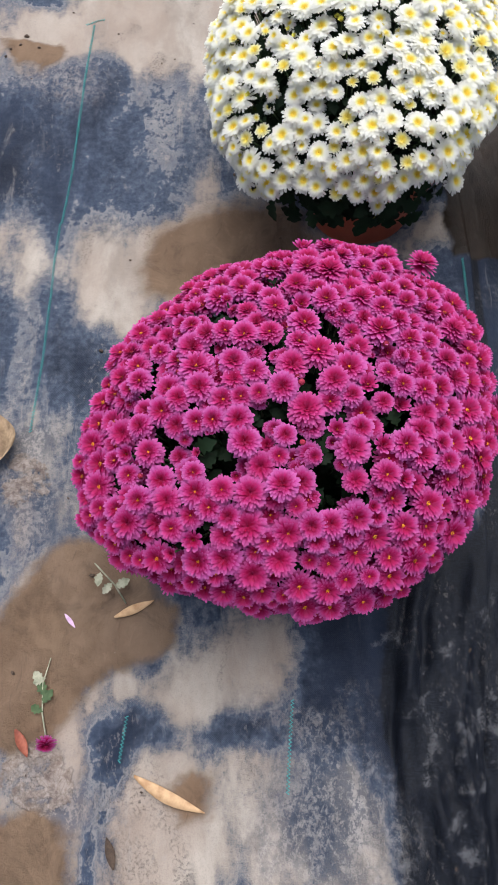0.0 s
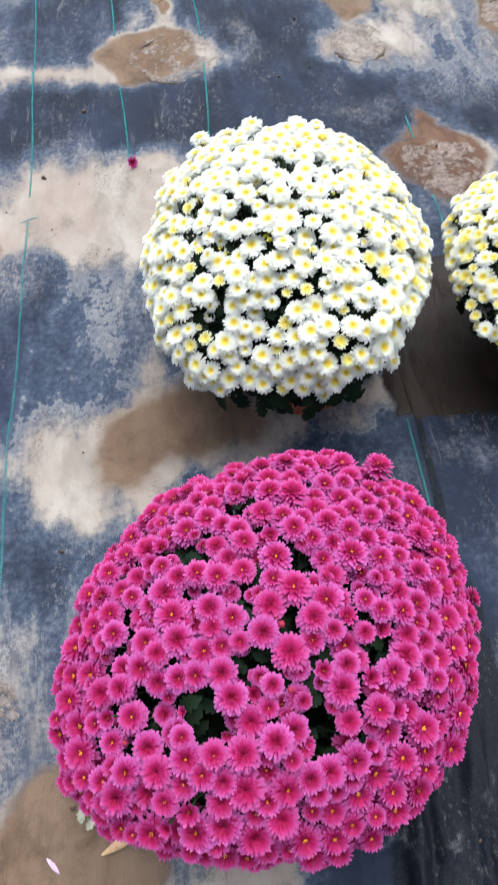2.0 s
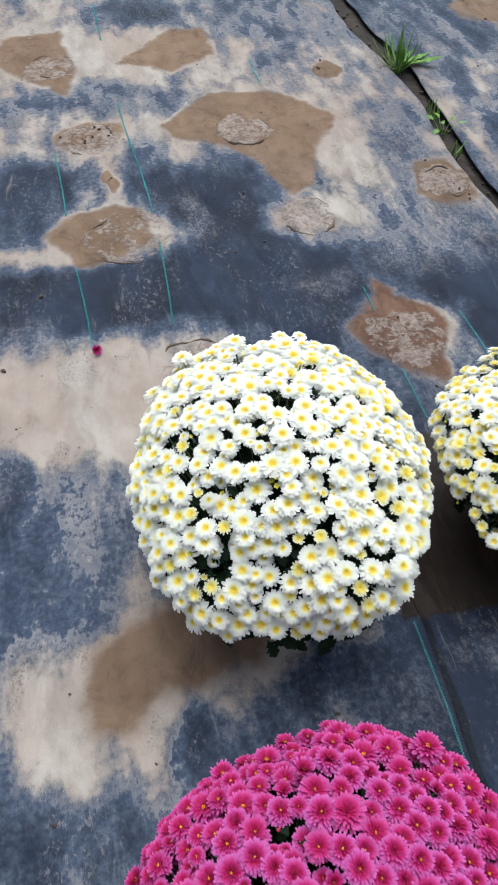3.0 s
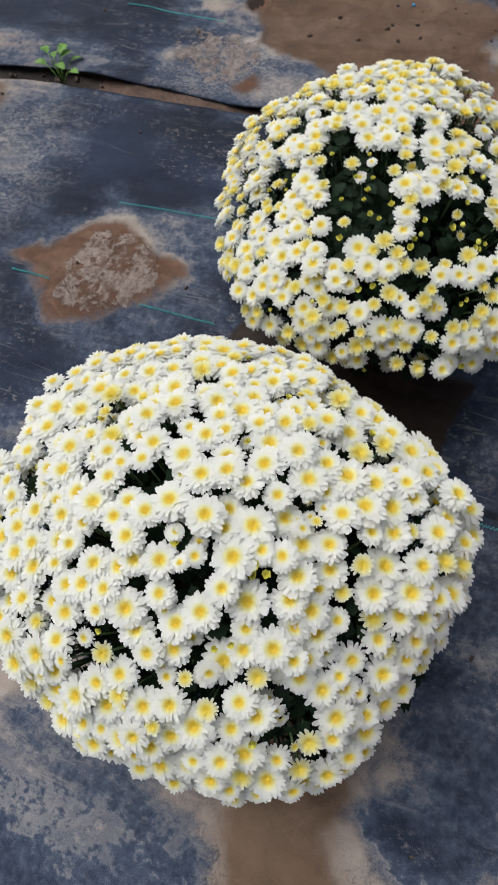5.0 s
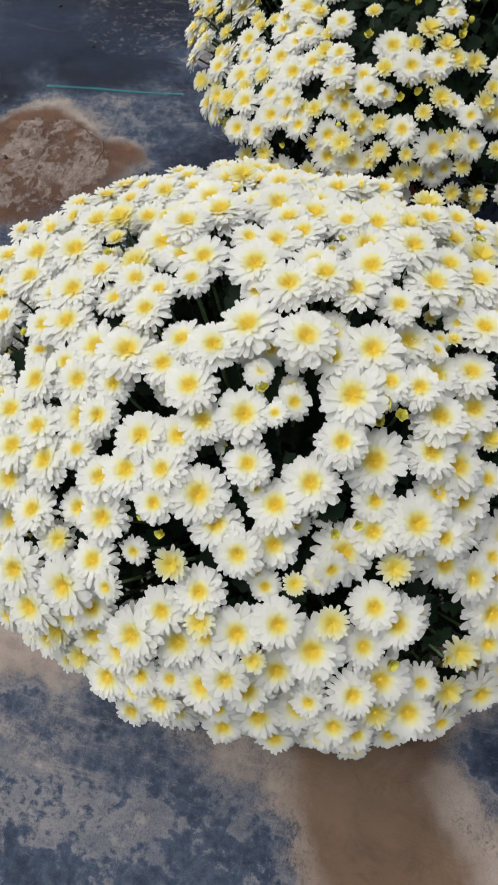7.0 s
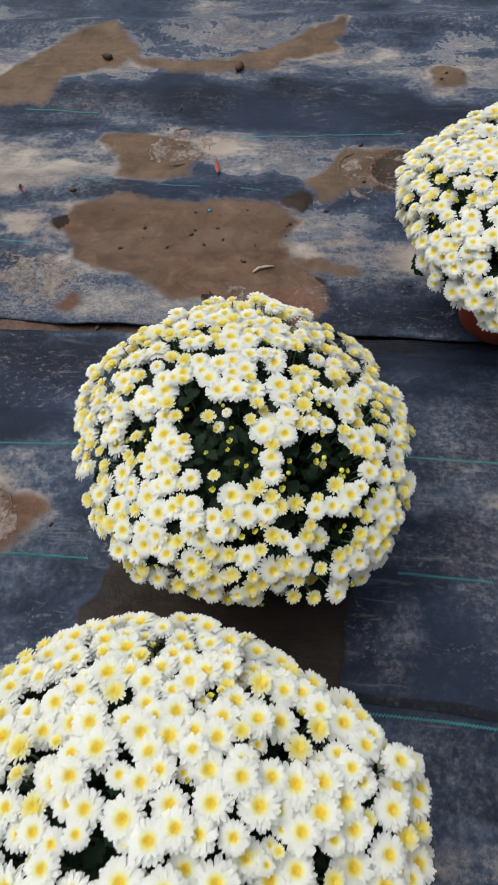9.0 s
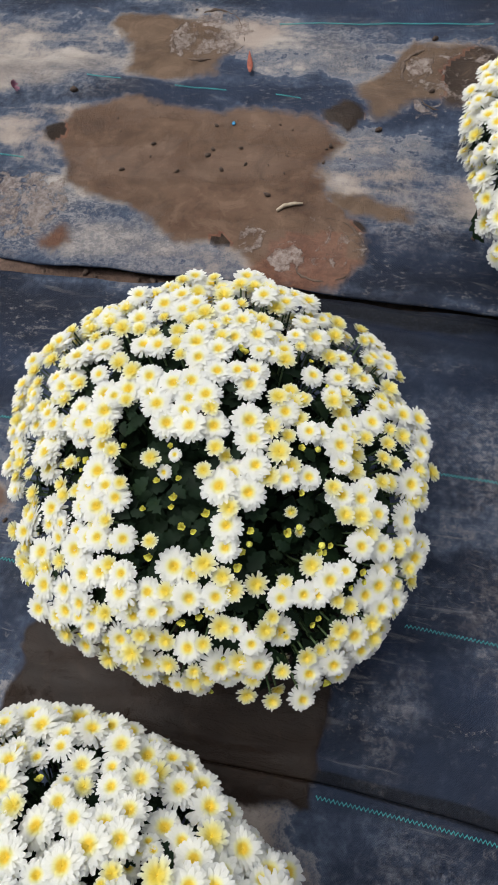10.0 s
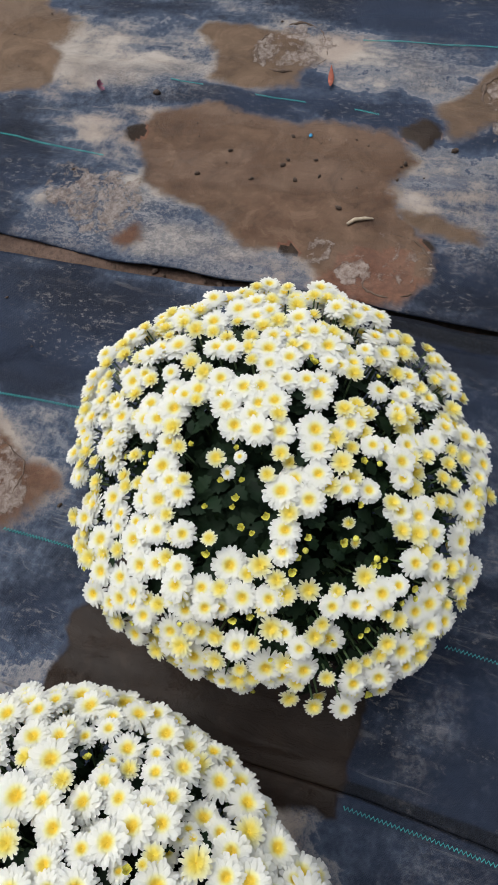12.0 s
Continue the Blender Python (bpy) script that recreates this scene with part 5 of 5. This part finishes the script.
chrysanthemum("chrysanthemum", 0.069, 0.761, 0.330, (0.342, 0.278, 0.209), (-0.01, -0.07, 0.08, -0.11, -0.09, 0.15, 0.00, -0.03, 0.06, 0.05, 0.00, -0.12, -0.09, 0.04, -0.01, 0.09, -0.03),
              "large magenta-pink potted chrysanthemum cushion in full bloom", 5, MAGENTA_HEADS, EYE_DISCS, (0.10, YOUNG_HEADS, EYE_DISCS, 0.72), 0.0222, 1000,
              ((94, 52, 0.014), (130, 63, 0.021), (153, 59, 0.01), (161, 73, 0.014), (174, 63, 0.011), (47, 73, 0.02), (11, 65, 0.016), (-51, 82, 0.014), (-104, 74, 0.02), (-32, 59, 0.012), (-80, 67, 0.013), (-135, 57, 0.021), (-118, 63, 0.023), (-170, 46, 0.014), (-139, 45, 0.011), (-76, 60, 0.02), (-74, 53, 0.014), (149, 85, 0.011)),
              26, RED_BUDS, -0.75, 0.125, 0.62, 0.62, 1.0, filled=True, deep=60, widen=0.70)
chrysanthemum("chrysanthemum", 0.233, 1.487, 0.285, (0.275, 0.322, 0.209), (0.25, 0.04, 0.14, 0.16, 0.11, -0.09, 0.17, 0.10, 0.13, -0.02, 0.10, 0.06, 0.04, 0.10, -0.08, -0.01, -0.10),
              "white potted chrysanthemum cushion with yellow centres", 6, WHITE_HEADS, WHITE_DISCS, (0.12, CREAM_HEADS, CREAM_DISCS, 0.66), 0.0230, 1000,
              ((90, 84, 0.014), (172, 68, 0.011), (-180, 80, 0.017), (-152, 78, 0.01), (-125, 71, 0.011), (-152, 59, 0.013), (-159, 56, 0.012), (-169, 68, 0.009), (142, 70, 0.013), (163, 54, 0.011), (164, 45, 0.008), (-79, 70, 0.009), (-113, 42, 0.013), (-140, 37, 0.014), (-145, 28, 0.011), (-174, 48, 0.007), (-26, 77, 0.007), (-43, 62, 0.013), (10, 33, 0.02), (-19, 39, 0.012), (-12, 55, 0.014), (70, 60, 0.012), (95, 50, 0.012)),
              34, BUDS, -0.36, 0.152, 0.585, 1.0, 2.0, (((0.35, -0.93, -0.12), 0.40), ((0.0, -0.98, -0.22), 0.36), ((-0.45, -0.88, -0.25), 0.28)), (0.030, -0.06), clumps=0.36, grain=9.0, deep=60, widen=0.66, thin=0.6)
chrysanthemum("chrysanthemum", 0.859, 1.470, 0.275, (0.281, 0.277, 0.158), (0.14, 0.19, 0.06, -0.27, -0.02, 0.04, -0.11, -0.24, 0.01, 0.13, 0.04, 0.06, -0.00, 0.17, 0.10, 0.08, 0.14),
              "creamy white potted chrysanthemum with gaps and yellow buds", 7, WHITE_HEADS, WHITE_DISCS, (0.38, CREAM_HEADS, CREAM_DISCS, 0.70), 0.0206, 900,
              ((108, 41, 0.026), (175, 71, 0.032), (-170, 64, 0.029), (-131, 55, 0.034), (-114, 53, 0.019), (173, 49, 0.016), (-51, 45, 0.022), (-91, 54, 0.017), (-120, 29, 0.017), (-169, 35, 0.013), (-137, 27, 0.022), (161, 83, 0.01), (-145, 51, 0.014), (132, 73, 0.016), (-23, 67, 0.011), (-120, 41, 0.013), (161, 63, 0.028)),
              120, BUDS, -0.45, 0.12, 0.50, 1.0, 2.2, clumps=0.10, grain=8.0, deep=8, widen=0.6, thin=0.88)
chrysanthemum("chrysanthemum", 1.439, 0.896, 0.315, (0.321, 0.281, 0.165), (0.00, 0.02, -0.02, 0.00, 0.00, 0.00, -0.00, 0.00, -0.02, 0.12, -0.08, 0.03, 0.00, 0.00, 0.00, -0.00, 0.00),
              "white potted chrysanthemum in a red-brown pot", 8, WHITE_HEADS, WHITE_DISCS, (0.12, CREAM_HEADS, CREAM_DISCS, 0.72), 0.0212, 900,
              ((98, 39, 0.017), (110, 15, 0.018), (111, 39, 0.015), (88, 30, 0.013), (150, 30, 0.014)),
              40, BUDS, -0.32, 0.125, 0.54, 1.0, 2.2, clumps=0.3, grain=5.5, thin=0.8)


# ---- litter and weeds on the ground ----
def lying(name, verts, faces, mat, x, y, turn, label, category, group="", up=0.0, size=1.0, roll=0):
    ob = new(name, mesh_of(name, verts, faces, mat))
    ob.matrix_basis = pose(x, y, surface(x, y) + up, 0, roll, turn) @ Matrix.Diagonal((size, size, size, 1))
    return tagged(ob, label, category, group)


v, f = blade(0.135, 0.021, 0.10, 8, 0.25, bend=0.04)
lying("dry_leaf", v, f, DRY_LEAF, -0.195, 0.240, -115, "long dry tan leaf lying on dried silt", "leaf", "fallen leaves", 0.004)
v, f = blade(0.078, 0.017, 0.25, 8, 0.3)
lying("dry_leaf", v, f, DRY_LEAF, -0.245, 0.505, -68, "pale dry leaf lying beside the magenta plant", "leaf", "fallen leaves", 0.004)
v, f = blade(0.052, 0.018, 0.4, 6, 0.4)
lying("red_leaf", v, f, RED_LEAF, -0.408, 0.315, -150, "curled dead red-brown leaf on the mud", "leaf", "fallen leaves", 0.004)
v, f = blade(0.075, 0.014, 0.5, 6, 0.4)
lying("red_leaf", v, f, RED_LEAF, 1.965, 1.655, -78, "narrow curled red leaf on the ground cover", "leaf", "fallen leaves", 0.004)
v, f = blade(0.115, 0.06, 0.9, 10, 1.1, bend=0.12)
lying("withered_leaf", v, f, BROWN_LEAF, -0.495, 0.80, 8, "broad withered brown leaf on the ground cover", "leaf", "fallen leaves", 0.004)
v, f = blade(0.05, 0.016, 0.5, 6, 0.6)
lying("dark_leaf", v, f, CLOD, -0.222, 0.10, 18, "small dark curled leaf lying on dried silt", "leaf", "fallen leaves", 0.003)
v, f = blade(0.034, 0.008, 0.2, 5, 0.3)
lying("fallen_petal", v, f, MAUVE, -0.340, 0.513, -140, "single mauve petal lying on the mud", "petal", up=0.003)
v, f = tube(((0, 0, 0.003), (0.018, 0.004, 0.006), (0.042, 0.002, 0.004), (0.058, -0.004, 0.003)), (0.0035, 0.0045, 0.004, 0.002), 6)
lying("twig", v, f, TWIG, 1.555, 1.515, -60, "short pale broken twig on wet mud", "twig")
v, f = lumpy(0.0055, 3, 0.5, 2)
lying("plastic_bit", v, f, BLUE, 1.80, 1.66, 20, "tiny blue plastic scrap on wet mud", "litter", up=0.003)


def fallen_flower(x, y, turn, label, size, mat_head, sprig):
    ob = thing("fallen_flower", x, y, surface(x, y), label, "flower", "fallen flowers", turn)
    part("flower_head", mat_head, ob, pose(0, 0, 0.012, 62, 0, 0) @ Matrix.Diagonal((size, size, size, 1)))
    if sprig:
        v, f = tube(((0, 0.004, 0.008), (-0.006, 0.05, 0.006), (-0.002, 0.10, 0.008), (0.014, 0.142, 0.006)), (0.0018, 0.0016, 0.0014, 0.001), 5)
        part("stalk", mesh_of("stalk", v, f, PALE_LEAF), ob)
        for k, (lx, ly, lt, ls) in enumerate(((-0.004, 0.052, 60, 0.026), (-0.004, 0.066, -40, 0.028), (0.0, 0.100, 40, 0.030), (0.004, 0.108, 100, 0.026), (0.002, 0.078, 20, 0.03))):
            part("leaf", mesh_of("leaf", *LEAVES[k % 4], STEM if k in (0, 1, 4) else PALE_LEAF), ob, pose(lx, ly, 0.008, 0, 0, lt) @ Matrix.Diagonal((ls, ls, ls, 1)))


FADED_HEAD = flower_petals("faded_flower", ((12, 0.95, 0.30, 30, 0.15, 0.0), (9, 0.7, 0.26, 46, 0.10, 0.03)), FADED, 360)
fallen_flower(-0.352, 0.292, 8, "fallen magenta flower with its withered leafy stalk", 0.020, MAGENTA_HEADS[0], True)
fallen_flower(-0.094, 2.211, 40, "crushed magenta flower head fallen on the ground cover", 0.020, YOUNG_HEADS[0], False)
fallen_flower(1.87, 2.239, 10, "faded pink flower head fallen on the ground cover", 0.017, FADED_HEAD, False)

sprig = thing("broken_sprig", -0.225, 0.53, surface(-0.225, 0.53), "broken pale sprig hanging below the magenta plant", "sprig", "", 12)
v, f = tube(((0, 0, 0.006), (-0.012, 0.035, 0.022), (-0.035, 0.075, 0.06)), (0.0017, 0.0017, 0.0014), 5)
part("stalk", mesh_of("stalk", v, f, PALE_LEAF), sprig)
for k, (lx, ly, lz, lt, ls) in enumerate(((-0.012, 0.03, 0.02, -70, 0.030), (-0.016, 0.04, 0.025, 130, 0.026), (-0.03, 0.06, 0.045, 160, 0.026))):
    part("leaf", mesh_of("leaf", *LEAVES[k], PALE_LEAF), sprig, pose(lx, ly, lz, 10, 0, lt) @ Matrix.Diagonal((ls, ls, ls, 1)))


def grass_tuft(x, y, label, blades, height, seed):
    rng = random.Random(seed)
    ob = thing("grass_tuft", x, y, -0.03, label, "weed", "weeds in the gap")
    for i in range(blades):
        v, f = blade(height * rng.uniform(0.6, 1.1), 0.007 * rng.uniform(0.7, 1.3), rng.uniform(0.3, 0.9), 6, 0.35)
        part("blade", mesh_of("blade", v, f, GREEN), ob, pose(rng.uniform(-0.015, 0.015), rng.uniform(-0.02, 0.02), 0, rng.uniform(35, 85), 0, rng.uniform(0, 360)))


def leafy_weed(x, y, label, leaves, size, seed):
    rng = random.Random(seed)
    ob = thing("leafy_weed", x, y, -0.03, label, "weed", "weeds in the gap")
    for i in range(leaves):
        a = rng.uniform(0, 360)
        r = rng.uniform(0.01, 0.05)
        px, py, pz = r * math.cos(radians(a)), r * math.sin(radians(a)), rng.uniform(0.04, 0.08)
        part("leaf", mesh_of("leaf", *LEAVES[i % 4], GREEN), ob, pose(px, py, pz, rng.uniform(-10, 30), rng.uniform(-20, 20), a - 90) @ Matrix.Diagonal((size, size, size, 1)))
        v, f = tube(((0, 0, 0), (px * 0.5, py * 0.5, pz * 0.6), (px, py, pz)), (0.0015, 0.0013, 0.001), 4)
        part("stalk", mesh_of("stalk", v, f, GREEN), ob)


grass_tuft(1.365, 3.58, "tuft of green grass growing out of the gap", 34, 0.19, 1)
def toothed_weed(x, y, label, leaves):
    """A flat rosette of long toothed leaves; leaves: (bearing, length, rise)."""
    ob = thing("toothed_weed", x, y, 0.004, label, "weed", "weeds in the gap")
    for bearing, length, rise in leaves:
        v, f = blade(length, length * 0.34, 0.25, 16, 0.25, 0.0012, 0.05)
        v = [(q[0] * (1.0 if (i // 6) % 3 else 0.55), q[1], q[2]) for i, q in enumerate(v)]
        part("leaf", mesh_of("leaf", v, f, GREEN), ob, pose(0, 0, 0, rise, 0, bearing))


toothed_weed(1.385, 3.60, "bright green toothed weed lying flat beside the gap", ((-111, 0.17, 10), (-96, 0.12, 16), (-128, 0.11, 14), (-60, 0.08, 24)))
leafy_weed(1.37, 2.52, "small green weed growing between two sheets", 9, 0.040, 3)
leafy_weed(1.345, 3.06, "small dark green weed growing between two sheets", 6, 0.035, 4)
grass_tuft(1.36, 3.2, "sparse green grass growing between two sheets", 9, 0.10, 5)
grass_tuft(1.345, 2.93, "sparse green grass growing between two sheets", 5, 0.08, 6)

# earth crumbs
CRUMBS = [mesh_of("earth_crumb", *lumpy(1.0, k, 0.7, 1), CLOD) for k in range(5)]
rng = random.Random(77)


def crumb(x, y, size):
    ob = new("earth_crumb", rng.choice(CRUMBS))
    ob.matrix_basis = pose(x, y, surface(x, y) + size * 0.35, rng.uniform(0, 40), 0, rng.uniform(0, 360)) @ Matrix.Diagonal((size, size * 0.8, size * 0.8, 1))
    tagged(ob, "small dark crumb of earth on the ground cover", "earth crumb", "earth crumbs")


for cx, cy, cs in ((2.62, 2.13, 0.022), (2.56, 1.65, 0.026), (1.755, 1.43, 0.008), (1.641, 1.89, 0.008), (1.724, 1.835, 0.007), (-0.348, 2.203, 0.010), (-0.225, 2.473, 0.009), (1.60, 1.545, 0.009),
                   (1.70, 1.70, 0.008), (1.66, 1.66, 0.008), (1.82, 1.33, 0.010), (-0.11, 1.12, 0.004), (-0.04, 1.13, 0.004), (1.88, 2.08, 0.012), (2.13, 1.235, 0.010), (1.94, 1.225, 0.008)):
    crumb(cx, cy, cs)
for i in range(150):
    x, y = rng.uniform(-0.6, 2.6), rng.uniform(0.0, 3.8)
    if 1.29 < x < 1.42:
        continue
    crumb(x, y, rng.choice((0.0022, 0.003, 0.0035, 0.0045, 0.006)))
for i in range(26):  # scraps on the large puddle
    a, q = rng.uniform(0, 6.28), math.sqrt(rng.random()) * 0.95
    crumb(1.76 + 0.14 * q * math.cos(a), 1.66 + 0.32 * q * math.sin(a), rng.choice((0.002, 0.0025, 0.003, 0.004, 0.006)))
for i in range(45):
    b = rng.choice(MUD_WEST + MUD_EAST + MUD_FAR)
    a, q = rng.uniform(0, 6.28), math.sqrt(rng.random())
    crumb(b[0] + b[2] * q * math.cos(a), b[1] + b[3] * q * math.sin(a), rng.choice((0.003, 0.004, 0.005, 0.007)))
for i in range(90):  # loose earth in the gap between the sheets
    y = rng.uniform(1.65, 4.2)
    ay = np.array([y])
    a, b = float(edge_mid(ay)[0]), float(edge_east(ay)[0])
    size = rng.choice((0.004, 0.006, 0.008, 0.011))
    ob = new("earth_clod", rng.choice(CRUMBS))
    ob.matrix_basis = pose(rng.uniform(a, b), y, -0.018 + size * 0.35, rng.uniform(0, 40), 0, rng.uniform(0, 360)) @ Matrix.Diagonal((size, size * 0.8, size * 0.8, 1))
    tagged(ob, "loose dark clod of soil in the gap between sheets", "earth clod", "earth clods in the gap")
